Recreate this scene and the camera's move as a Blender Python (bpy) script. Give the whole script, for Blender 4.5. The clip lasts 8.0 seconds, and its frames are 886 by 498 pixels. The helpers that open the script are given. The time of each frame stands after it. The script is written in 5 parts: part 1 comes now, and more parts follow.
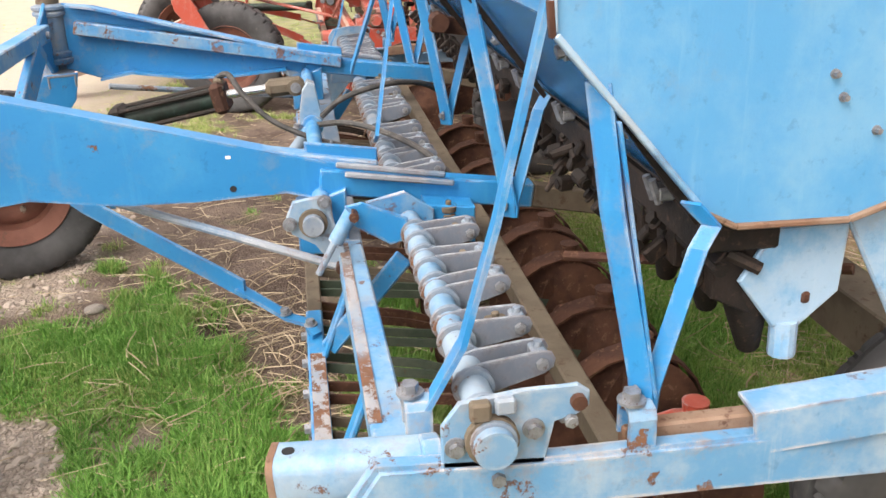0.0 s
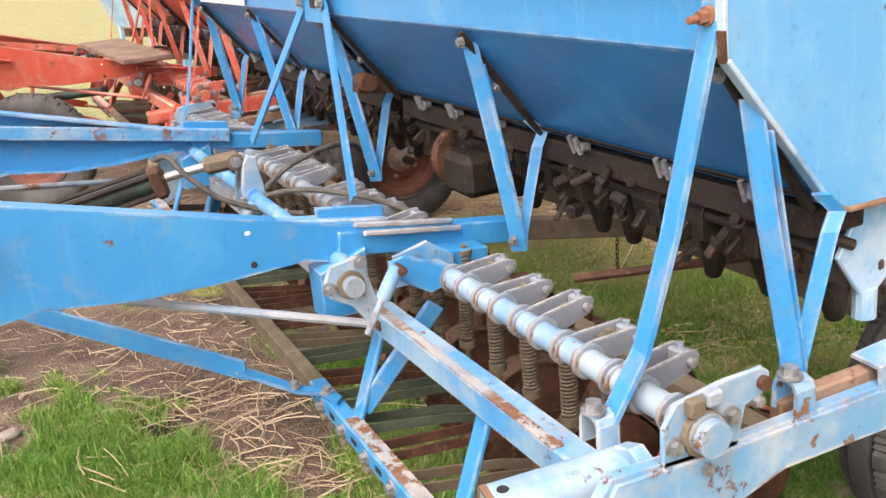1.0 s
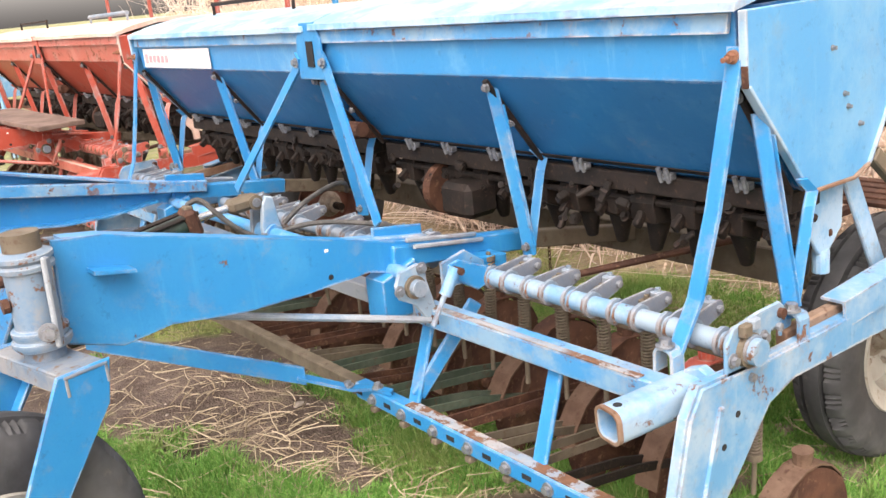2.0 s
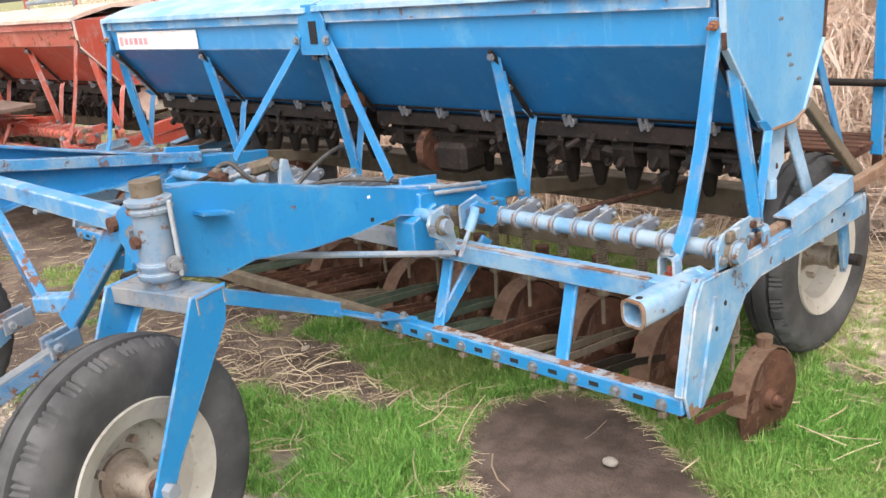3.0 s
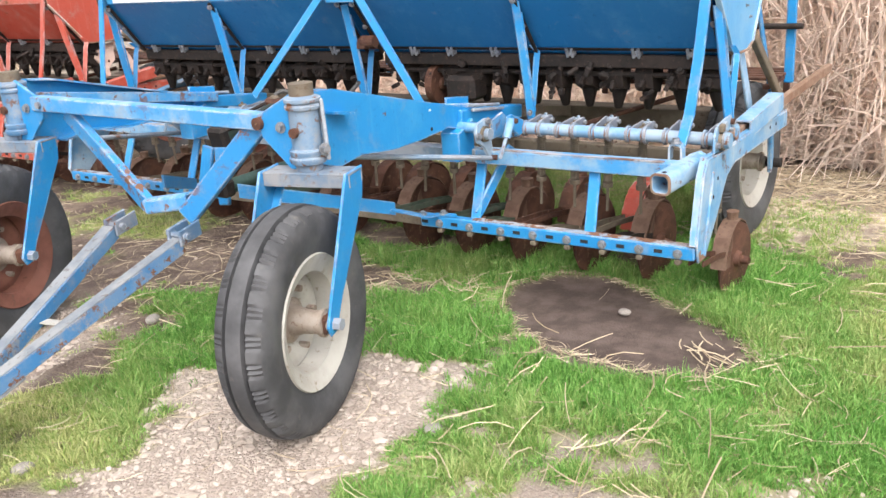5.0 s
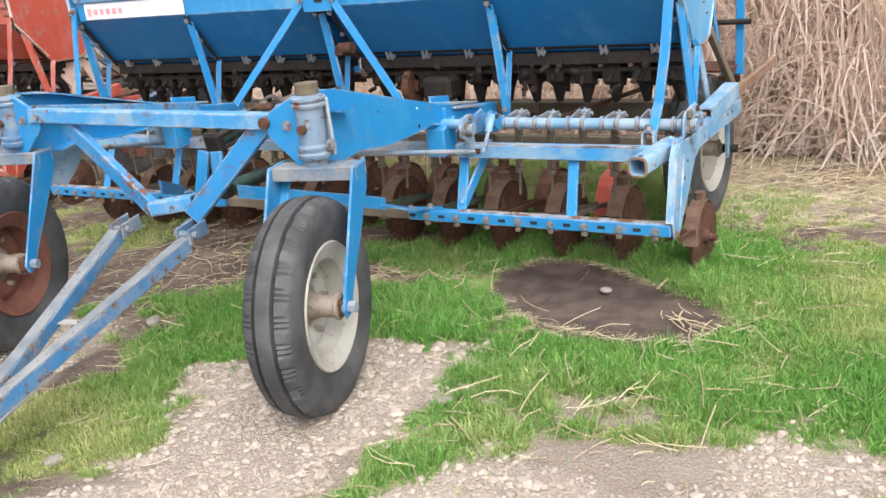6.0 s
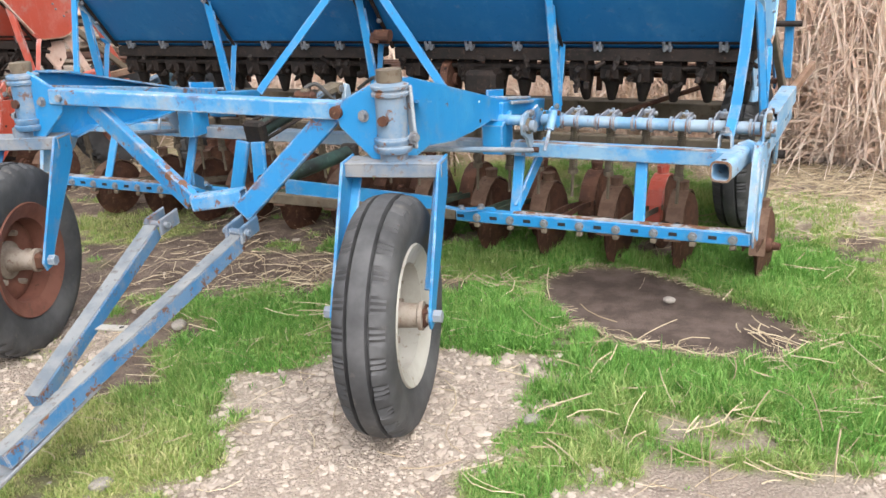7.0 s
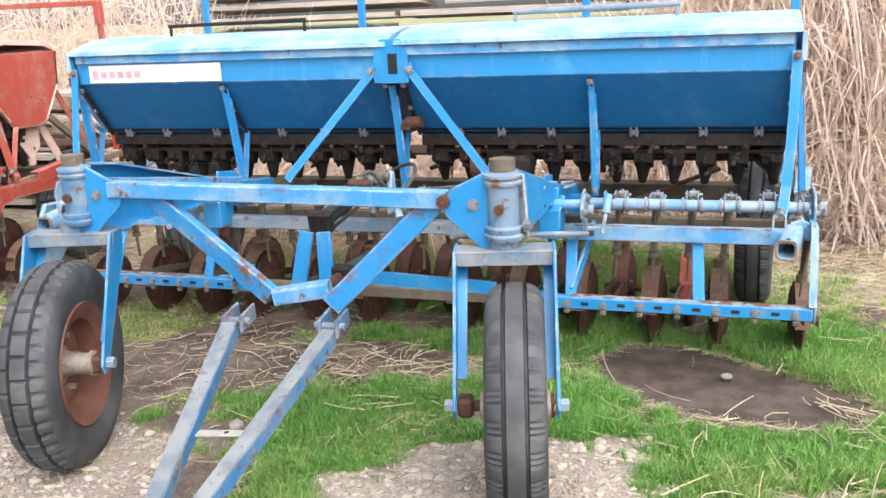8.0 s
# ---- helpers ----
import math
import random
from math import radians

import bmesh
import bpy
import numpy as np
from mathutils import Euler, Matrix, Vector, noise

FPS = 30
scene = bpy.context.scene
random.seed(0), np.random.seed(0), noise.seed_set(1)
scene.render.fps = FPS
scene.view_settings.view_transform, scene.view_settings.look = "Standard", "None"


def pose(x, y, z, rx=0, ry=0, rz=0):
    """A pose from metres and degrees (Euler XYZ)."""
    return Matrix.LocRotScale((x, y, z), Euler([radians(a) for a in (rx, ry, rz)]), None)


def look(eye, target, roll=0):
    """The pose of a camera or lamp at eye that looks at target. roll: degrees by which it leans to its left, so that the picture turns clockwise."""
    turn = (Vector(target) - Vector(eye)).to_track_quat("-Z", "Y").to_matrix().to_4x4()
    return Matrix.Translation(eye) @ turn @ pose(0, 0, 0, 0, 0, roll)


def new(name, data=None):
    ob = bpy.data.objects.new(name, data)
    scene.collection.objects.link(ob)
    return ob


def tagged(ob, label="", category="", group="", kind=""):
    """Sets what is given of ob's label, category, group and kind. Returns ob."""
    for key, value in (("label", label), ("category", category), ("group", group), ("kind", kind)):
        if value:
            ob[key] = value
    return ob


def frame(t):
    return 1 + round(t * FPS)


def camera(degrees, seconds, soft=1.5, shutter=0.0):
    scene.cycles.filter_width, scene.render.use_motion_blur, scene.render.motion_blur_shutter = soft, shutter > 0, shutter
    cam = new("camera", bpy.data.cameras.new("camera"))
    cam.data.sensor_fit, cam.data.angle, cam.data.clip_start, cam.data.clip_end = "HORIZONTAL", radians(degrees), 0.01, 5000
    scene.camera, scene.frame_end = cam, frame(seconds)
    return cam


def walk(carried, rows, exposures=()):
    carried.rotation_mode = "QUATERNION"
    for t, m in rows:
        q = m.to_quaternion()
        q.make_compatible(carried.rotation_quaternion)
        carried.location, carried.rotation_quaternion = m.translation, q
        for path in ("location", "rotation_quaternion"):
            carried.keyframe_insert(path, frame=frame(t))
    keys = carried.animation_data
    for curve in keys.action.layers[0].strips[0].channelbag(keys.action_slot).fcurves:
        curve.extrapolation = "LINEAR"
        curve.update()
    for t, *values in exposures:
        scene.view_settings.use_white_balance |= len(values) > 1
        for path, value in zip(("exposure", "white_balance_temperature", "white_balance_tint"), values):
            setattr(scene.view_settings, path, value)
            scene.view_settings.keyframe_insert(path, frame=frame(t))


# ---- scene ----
cam = camera(51.4, 8.0)
PATH = [
    (0, (2.932, 0.036, 1.423), (1.093, 0.311, 0.687), -1.5),
    (0.5, (2.894, -0.318, 1.411), (1.106, 0.254, 0.723), -3.5),
    (1, (2.809, -0.599, 1.445), (1.094, 0.206, 0.804), -5.0),
    (1.5, (2.855, -1.0, 1.482), (1.239, 0.014, 0.883), -4.9),
    (2.8, (3.006, -1.842, 1.545), (1.598, -0.539, 0.981), -6.2),
    (3, (3.011, -1.997, 1.552), (1.65, -0.661, 0.95), -5.8),
    (3.5, (3.081, -2.285, 1.543), (1.759, -0.929, 0.898), -6.3),
    (4, (3.008, -2.604, 1.554), (1.725, -1.202, 0.931), -5.8),
    (4.5, (2.904, -2.896, 1.533), (1.756, -1.395, 0.874), -3.7),
    (6, (2.806, -3.447, 1.507), (1.847, -1.811, 0.871), -5.6),
    (6.5, (2.554, -3.522, 1.488), (1.686, -1.85, 0.818), -3.2),
    (7, (2.235, -3.449, 1.479), (1.404, -1.749, 0.829), -3.0),
    (7.5, (1.877, -3.564, 1.512), (1.179, -1.78, 0.937), -2.1),
    (8, (1.536, -3.681, 1.538), (0.933, -1.841, 1.038), -2.5),
]
walk(cam, [(t, look(eye, target, roll)) for t, eye, target, roll in PATH],
     [(0, 1.38, 7200, 15), (0.5, 1.55, 7600, 19), (1.0, 1.58, 7700, 20), (1.5, 1.66, 7500, 19), (3.0, 1.30, 6800, 13), (3.5, 1.64, 7000, 16), (4.0, 1.66, 6900, 14), (4.5, 1.62, 6700, 13), (6.0, 1.28, 6500, 11), (6.5, 1.24, 6500, 10), (7.0, 1.32, 6550, 11), (7.5, 1.46, 6500, 11), (8.0, 1.44, 6350, 11)])

# ---- world and light: a bright, thinly clouded day ----
world = bpy.data.worlds.new("sky")
scene.world = world
world.use_nodes = True
wn = world.node_tree
for n in list(wn.nodes):
    wn.nodes.remove(n)
SUN_ELEV, SUN_AZ = 52.0, 140.0      # azimuth: degrees clockwise from +y
sky = wn.nodes.new("ShaderNodeTexSky")
sky.sky_type = 'NISHITA'
sky.sun_disc = False
sky.sun_elevation, sky.sun_rotation = radians(SUN_ELEV), radians(SUN_AZ)
sky.dust_density, sky.air_density, sky.ozone_density = 4.0, 1.0, 1.0
veil = wn.nodes.new("ShaderNodeHueSaturation")
veil.inputs["Saturation"].default_value = 0.12
back = wn.nodes.new("ShaderNodeBackground")
back.inputs["Strength"].default_value = 0.15
wout = wn.nodes.new("ShaderNodeOutputWorld")
wn.links.new(sky.outputs[0], veil.inputs["Color"])
wn.links.new(veil.outputs[0], back.inputs[0])
wn.links.new(back.outputs[0], wout.inputs[0])
lamp = bpy.data.lights.new("sun", 'SUN')
lamp.energy, lamp.angle, lamp.color = 0.7, radians(60), (1.0, 0.95, 0.88)
sun = new("sun", lamp)
az, el = radians(SUN_AZ), radians(SUN_ELEV)
sun.matrix_world = look((10 * math.sin(az) * math.cos(el), 10 * math.cos(az) * math.cos(el), 10 * math.sin(el)), (0, 0, 0))


# ---- materials ----
class Mat:
    """A small node builder for one Principled material."""

    def __init__(self, name):
        self.m = bpy.data.materials.new(name)
        self.m.use_nodes = True
        self.t = self.m.node_tree
        self.b = self.t.nodes["Principled BSDF"]
        self.co = self.t.nodes.new("ShaderNodeTexCoord").outputs["Object"]

    def scaled(self, s):
        n = self.t.nodes.new("ShaderNodeMapping")
        n.inputs["Scale"].default_value = s
        self.t.links.new(self.co, n.inputs["Vector"])
        return n.outputs[0]

    def noise(self, scale, detail=5.0, rough=0.6, stretch=None):
        n = self.t.nodes.new("ShaderNodeTexNoise")
        n.inputs["Scale"].default_value, n.inputs["Detail"].default_value, n.inputs["Roughness"].default_value = scale, detail, rough
        self.t.links.new(self.scaled(stretch) if stretch else self.co, n.inputs["Vector"])
        return n.outputs["Fac"]

    def ramp(self, fac, lo, hi, a=0.0, b=1.0):
        n = self.t.nodes.new("ShaderNodeMapRange")
        n.inputs["From Min"].default_value, n.inputs["From Max"].default_value = lo, hi
        n.inputs["To Min"].default_value, n.inputs["To Max"].default_value = a, b
        n.interpolation_type = 'SMOOTHSTEP'
        self.t.links.new(fac, n.inputs["Value"])
        return n.outputs[0]

    def mix(self, fac, a, b):
        n = self.t.nodes.new("ShaderNodeMix")
        n.data_type = 'RGBA'
        for v, i in ((fac, 0), (a, 6), (b, 7)):
            if isinstance(v, (int, float)):
                n.inputs[i].default_value = v
            elif isinstance(v, tuple):
                n.inputs[i].default_value = (*v, 1.0)
            else:
                self.t.links.new(v, n.inputs[i])
        return n.outputs[2]

    def math(self, op, a, b):
        n = self.t.nodes.new("ShaderNodeMath")
        n.operation = op
        for i, v in enumerate((a, b)):
            if isinstance(v, (int, float)):
                n.inputs[i].default_value = v
            else:
                self.t.links.new(v, n.inputs[i])
        return n.outputs[0]

    def random(self, island=True):
        if island:
            return self.t.nodes.new("ShaderNodeNewGeometry").outputs["Random Per Island"]
        return self.t.nodes.new("ShaderNodeObjectInfo").outputs["Random"]

    def attr(self, name):
        n = self.t.nodes.new("ShaderNodeAttribute")
        n.attribute_name = name
        return n.outputs["Color"]

    def split(self, col):
        n = self.t.nodes.new("ShaderNodeSeparateColor")
        self.t.links.new(col, n.inputs[0])
        return n.outputs

    def done(self, color, rough=0.6, metal=0.0, bump=None, height=0.002, spec=0.4, leaf=0.0):
        for v, key in ((color, "Base Color"), (rough, "Roughness"), (metal, "Metallic")):
            if isinstance(v, (int, float)):
                self.b.inputs[key].default_value = v
            elif isinstance(v, tuple):
                self.b.inputs[key].default_value = (*v, 1.0)
            else:
                self.t.links.new(v, self.b.inputs[key])
        self.b.inputs["Specular IOR Level"].default_value = spec
        if leaf:
            tr = self.t.nodes.new("ShaderNodeBsdfTranslucent")
            mx = self.t.nodes.new("ShaderNodeMixShader")
            mx.inputs[0].default_value = leaf
            self.t.links.new(color, tr.inputs[0])
            self.t.links.new(self.b.outputs[0], mx.inputs[1])
            self.t.links.new(tr.outputs[0], mx.inputs[2])
            self.t.links.new(mx.outputs[0], self.t.nodes["Material Output"].inputs["Surface"])
        if bump is not None:
            n = self.t.nodes.new("ShaderNodeBump")
            n.inputs["Strength"].default_value, n.inputs["Distance"].default_value = 0.7, height
            self.t.links.new(bump, n.inputs["Height"])
            self.t.links.new(n.outputs[0], self.b.inputs["Normal"])
        return self.m


def painted(name, main, faded, rust_at=0.66, fade_lo=0.42, fade_hi=0.72, rough=0.42, worn=(0.42, 0.45, 0.47), dirt=0.5, rub=0.65):
    """Old enamel on steel: faded patches, run-down streaks, chips, and bare or rusty edges."""
    k = Mat(name)
    c = k.mix(k.ramp(k.noise(4.0, 9, 0.68), fade_lo, fade_hi, 0, 0.72), main, faded)
    c = k.mix(k.ramp(k.noise(1.0, 7, 0.65, (22, 22, 2.2)), 0.56, 0.70, 0, 0.4), c, faded)
    c = k.mix(k.ramp(k.noise(34, 4, 0.7), 0.58, 0.72, 0, 0.35), c, tuple(v * 0.5 for v in main))
    c = k.mix(k.ramp(k.noise(7, 6, 0.7), 0.60, 0.74, 0, 0.5), c, tuple(0.5 * v + 0.09 for v in faded))
    grime = k.math('MULTIPLY', k.ramp(k.noise(10, 8, 0.75), 0.50, 0.64), k.ramp(k.noise(1.9, 3), 0.42, 0.62, 0, dirt))
    c = k.mix(grime, c, (0.27, 0.245, 0.225))
    rust = k.mix(k.noise(40, 3), (0.075, 0.036, 0.022), (0.23, 0.11, 0.06))
    chips = k.math('MULTIPLY', k.ramp(k.noise(17, 8, 0.75), rust_at - 0.03, rust_at + 0.01), k.ramp(k.noise(2.1, 3), 0.40, 0.56))
    bev = k.t.nodes.new("ShaderNodeBevel")
    bev.samples = 3
    bev.inputs["Radius"].default_value = 0.010
    geo = k.t.nodes.new("ShaderNodeNewGeometry")
    dot = k.t.nodes.new("ShaderNodeVectorMath")
    dot.operation = 'DOT_PRODUCT'
    k.t.links.new(bev.outputs[0], dot.inputs[0])
    k.t.links.new(geo.outputs["Normal"], dot.inputs[1])
    edge = k.math('MULTIPLY', k.ramp(dot.outputs["Value"], 0.985, 0.90), k.ramp(k.noise(13, 5, 0.7), 0.40, 0.56))
    c = k.mix(k.math('MULTIPLY', edge, rub), c, k.mix(k.ramp(k.noise(6, 4), 0.46, 0.58), worn, rust))
    c = k.mix(chips, c, rust)
    return k.done(c, k.ramp(chips, 0, 1, rough, 0.85), 0.0, k.math('ADD', k.noise(60, 3), chips), 0.0012, 0.45)


def metal_like(name, a, b, c3, scale=12, rough=0.75, metal=0.2):
    k = Mat(name)
    c = k.mix(k.ramp(k.noise(scale, 5), 0.35, 0.65), a, b)
    c = k.mix(k.ramp(k.noise(scale * 3.5, 4, 0.7), 0.56, 0.7), c, c3)
    c = k.mix(k.ramp(k.random(False), 0, 1, 0, 0.25), c, a)
    return k.done(c, rough, metal, k.noise(scale * 7, 4), 0.0015)


BLUE = painted("blue_enamel", (0.011, 0.200, 0.462), (0.036, 0.262, 0.51), 0.68, 0.48, 0.74, dirt=0.32)
BLUE_PALE = painted("faded_blue_enamel", (0.036, 0.225, 0.475), (0.24, 0.36, 0.45), 0.605, 0.42, 0.60, 0.55, (0.52, 0.46, 0.40), 0.6, 0.95)
BLUE_LID = painted("bleached_blue_enamel", (0.125, 0.33, 0.55), (0.37, 0.50, 0.615), 0.72, 0.40, 0.56, 0.4)
BLUE_GREY = painted("chalky_grey_blue_paint", (0.12, 0.185, 0.26), (0.25, 0.265, 0.285), 0.62, 0.40, 0.56, 0.6)
TOW = painted("worn_blue_grey_paint", (0.06, 0.12, 0.20), (0.18, 0.19, 0.21), 0.60, 0.42, 0.56, 0.55)
TOW_BLUE = painted("scraped_drawbar_blue", (0.032, 0.150, 0.315), (0.12, 0.205, 0.31), 0.58, 0.42, 0.58, 0.55, (0.40, 0.37, 0.34), 0.75, 0.9)
BLUE_SCUFFED = painted("scuffed_blue_enamel", (0.014, 0.190, 0.440), (0.055, 0.245, 0.46), 0.575, 0.46, 0.68, 0.48, (0.44, 0.40, 0.37), 0.75, 0.9)
HEAD = painted("worn_mid_blue_paint", (0.050, 0.155, 0.29), (0.19, 0.245, 0.30), 0.60, 0.42, 0.58, 0.5)
SHAFT = painted("chalky_pale_blue_paint", (0.13, 0.27, 0.42), (0.30, 0.36, 0.41), 0.62, 0.42, 0.56, 0.55)
RED = painted("red_enamel", (0.36, 0.058, 0.035), (0.45, 0.150, 0.120), 0.64, 0.48, 0.74)
RED_PALE = painted("faded_red_enamel", (0.39, 0.080, 0.055), (0.50, 0.20, 0.165), 0.58)
RUST = metal_like("rusted_iron", (0.055, 0.024, 0.016), (0.115, 0.052, 0.032), (0.19, 0.105, 0.068))
RUST_LIGHT = metal_like("dusty_rusted_steel", (0.20, 0.115, 0.075), (0.28, 0.20, 0.15), (0.11, 0.055, 0.035))
RUST_DUSTY = metal_like("dusty_brown_iron", (0.095, 0.052, 0.035), (0.165, 0.105, 0.073), (0.075, 0.036, 0.024))
GREASE = metal_like("greasy_dark_iron", (0.009, 0.007, 0.006), (0.024, 0.016, 0.013), (0.062, 0.036, 0.026), 16, 0.7, 0.15)
OLIVE = metal_like("dusty_olive_steel", (0.105, 0.085, 0.062), (0.165, 0.135, 0.10), (0.09, 0.055, 0.035), 9, 0.8, 0.1)
GREEN = metal_like("green_cylinder_paint", (0.014, 0.016, 0.014), (0.035, 0.075, 0.06), (0.06, 0.10, 0.085), 7, 0.5, 0.1)
ZINC = metal_like("zinc_bolt", (0.20, 0.21, 0.23), (0.34, 0.36, 0.39), (0.14, 0.09, 0.06), 40, 0.45, 0.6)
CHROME = metal_like("bright_steel_rod", (0.65, 0.66, 0.67), (0.75, 0.75, 0.75), (0.4, 0.36, 0.3), 30, 0.25, 0.9)
HOSE = metal_like("dusty_rubber_hose", (0.045, 0.045, 0.045), (0.085, 0.08, 0.076), (0.13, 0.12, 0.11), 20, 0.6, 0.0)
RIM = metal_like("dirty_cream_rim", (0.33, 0.315, 0.28), (0.44, 0.43, 0.39), (0.20, 0.155, 0.11), 7, 0.6, 0.0)
RIM_RED = metal_like("rusty_red_rim", (0.13, 0.05, 0.035), (0.20, 0.085, 0.06), (0.10, 0.05, 0.035), 8, 0.7, 0.1)
WOOD = metal_like("grey_weathered_board", (0.30, 0.26, 0.22), (0.48, 0.42, 0.36), (0.16, 0.13, 0.11), 6, 0.85, 0.0)
EDGE_WEAR = painted("rubbed_bare_edge", (0.20, 0.27, 0.35), (0.36, 0.33, 0.31), 0.50, 0.40, 0.58, 0.6, (0.42, 0.36, 0.32), 0.7, 0.9)
BROWN_BOARD = metal_like("rain_darkened_board", (0.11, 0.075, 0.062), (0.20, 0.14, 0.115), (0.07, 0.05, 0.042), 6, 0.85, 0.0)
SIGN = metal_like("white_sign_sheet", (0.68, 0.67, 0.66), (0.80, 0.79, 0.78), (0.5, 0.48, 0.46), 8, 0.5, 0.0)
PINK = metal_like("faded_pink_lettering", (0.62, 0.22, 0.26), (0.68, 0.36, 0.39), (0.74, 0.55, 0.56), 14, 0.6, 0.0)
STONE_GREY = metal_like("grey_stone", (0.22, 0.20, 0.18), (0.34, 0.31, 0.28), (0.16, 0.14, 0.12), 14, 0.9, 0.0)
HUB = metal_like("dirty_cream_hub", (0.21, 0.165, 0.13), (0.33, 0.29, 0.25), (0.14, 0.07, 0.04), 18, 0.7, 0.0)
CROWN = metal_like("dusty_grey_blue_plate", (0.11, 0.165, 0.235), (0.23, 0.235, 0.24), (0.15, 0.10, 0.07), 9, 0.7, 0.1)
ARM_GREEN = metal_like("dusty_green_steel", (0.05, 0.075, 0.055), (0.10, 0.12, 0.09), (0.10, 0.06, 0.04), 9, 0.8, 0.1)
SIDE = painted("chalked_pale_blue_paint", (0.095, 0.27, 0.465), (0.33, 0.415, 0.48), 0.625, 0.40, 0.62, 0.55, (0.55, 0.48, 0.43), 0.55, 0.95)
# same blue paint, darkened to carry the shade under the sloping hopper hull
BLUE_SHADED = painted("shaded_blue_enamel", (0.013, 0.128, 0.318), (0.035, 0.170, 0.36), 0.74, 0.48, 0.74, 0.27, dirt=0.0)
RED_LID = painted("bleached_pinkish_enamel", (0.50, 0.33, 0.26), (0.66, 0.54, 0.46), 0.66, 0.40, 0.60)
WORN_TOP = metal_like("rubbed_grey_steel", (0.15, 0.175, 0.205), (0.27, 0.28, 0.285), (0.13, 0.11, 0.10), 9, 0.55, 0.3)
# faded blue, brightened further to hold sunlight and sky reflection on the end plates
BLUE_LIT_END = painted("bleached_lit_end_plate_enamel", (0.070, 0.295, 0.555), (0.17, 0.39, 0.58), 0.72, 0.42, 0.68, 0.38, dirt=0.12)
# same blue with pale streaks, lightened for the daylight on the upright front
BLUE_LIT_FACE = painted("streaked_lit_hopper_enamel", (0.026, 0.24, 0.53), (0.15, 0.39, 0.60), 0.74, 0.50, 0.76, 0.33, dirt=0.12)
LEVER = painted("chalky_mauve_grey_paint", (0.135, 0.165, 0.215), (0.225, 0.235, 0.26), 0.57, 0.40, 0.58, 0.65)
RUST_RED = metal_like("fresh_orange_rust", (0.20, 0.085, 0.05), (0.29, 0.145, 0.09), (0.13, 0.055, 0.035), 22, 0.85, 0.1)
INNER = metal_like("dark_inside", (0.012, 0.013, 0.016), (0.02, 0.02, 0.022), (0.03, 0.025, 0.02), 9, 0.9, 0.0)

k = Mat("tyre_rubber")
c = k.mix(k.ramp(k.noise(5, 4), 0.35, 0.7), (0.040, 0.041, 0.044), (0.090, 0.091, 0.095))
c = k.mix(k.ramp(k.noise(16, 5, 0.7), 0.58, 0.8, 0, 0.6), c, (0.16, 0.145, 0.125))
RUBBER = k.done(c, 0.72, 0.0, k.noise(90, 3), 0.001, 0.35)

k = Mat("bare_ground")
zone = k.split(k.attr("zone"))
soil = k.mix(k.ramp(k.noise(3.5, 6, 0.65), 0.35, 0.65), (0.095, 0.070, 0.058), (0.195, 0.148, 0.122))
soil = k.mix(k.ramp(k.noise(38, 5, 0.7), 0.5, 0.72, 0, 0.45), soil, (0.36, 0.30, 0.22))
v = k.t.nodes.new("ShaderNodeTexVoronoi")
v.inputs["Scale"].default_value = 95
k.t.links.new(k.co, v.inputs["Vector"])
grit = k.mix(k.ramp(v.outputs["Distance"], 0.1, 0.6), (0.40, 0.34, 0.295), (0.31, 0.255, 0.215))
grit = k.mix(k.ramp(k.noise(2.2, 5), 0.4, 0.66, 0, 0.4), grit, (0.47, 0.405, 0.35))
thatch = k.mix(k.ramp(k.noise(5, 5, 0.7), 0.35, 0.65), (0.15, 0.20, 0.06), (0.33, 0.34, 0.14))
xyz = k.t.nodes.new("ShaderNodeSeparateXYZ")
k.t.links.new(k.co, xyz.inputs[0])
litter = k.mix(k.ramp(k.noise(22, 6, 0.75), 0.35, 0.65), (0.44, 0.355, 0.28), (0.70, 0.61, 0.50))
near = k.ramp(xyz.outputs[0], -6.0, -3.8)
thatch = k.mix(k.math('MULTIPLY', near, k.ramp(k.math('ADD', xyz.outputs[1], k.math('MULTIPLY', k.noise(2.5, 4), 0.8)), 0.95, 1.9)), thatch, litter)
c = k.mix(zone[0], soil, grit)
c = k.mix(k.math('MULTIPLY', zone[2], k.ramp(k.noise(7, 4), 0.3, 0.6, 0.4, 1.0)), c, thatch)
damp = k.mix(k.ramp(k.noise(9, 5), 0.35, 0.7), (0.068, 0.050, 0.043), (0.120, 0.092, 0.079))
c = k.mix(zone[1], c, damp)
pale = k.math('MULTIPLY', k.ramp(xyz.outputs[0], -2.4, -4.5, 0, 0.6), k.ramp(xyz.outputs[1], -0.9, -2.2))
c = k.mix(pale, c, (0.62, 0.56, 0.49))
relief = k.math('ADD', k.math('MULTIPLY', k.noise(26, 7, 0.75), 1.6), v.outputs["Distance"])
GROUND = k.done(c, 0.95, 0.0, k.math('MULTIPLY', relief, k.ramp(zone[1], 0, 1, 1.0, 0.30)), 0.016, 0.2)

k = Mat("dark_loose_earth")
c = k.mix(k.ramp(k.noise(30, 5), 0.35, 0.7), (0.065, 0.046, 0.037), (0.13, 0.098, 0.078))
DAMP = k.done(c, 0.95, 0.0, k.noise(90, 4), 0.002, 0.2)

k = Mat("grass_blade")
tint = k.split(k.attr("tint"))
fresh = k.mix(k.random(), (0.075, 0.215, 0.038), (0.24, 0.47, 0.11))
dry = k.mix(k.random(), (0.29, 0.38, 0.10), (0.60, 0.55, 0.29))
GRASS = k.done(k.mix(tint[0], fresh, dry), 0.55, 0.0, None, 0, 0.3, 0.35)

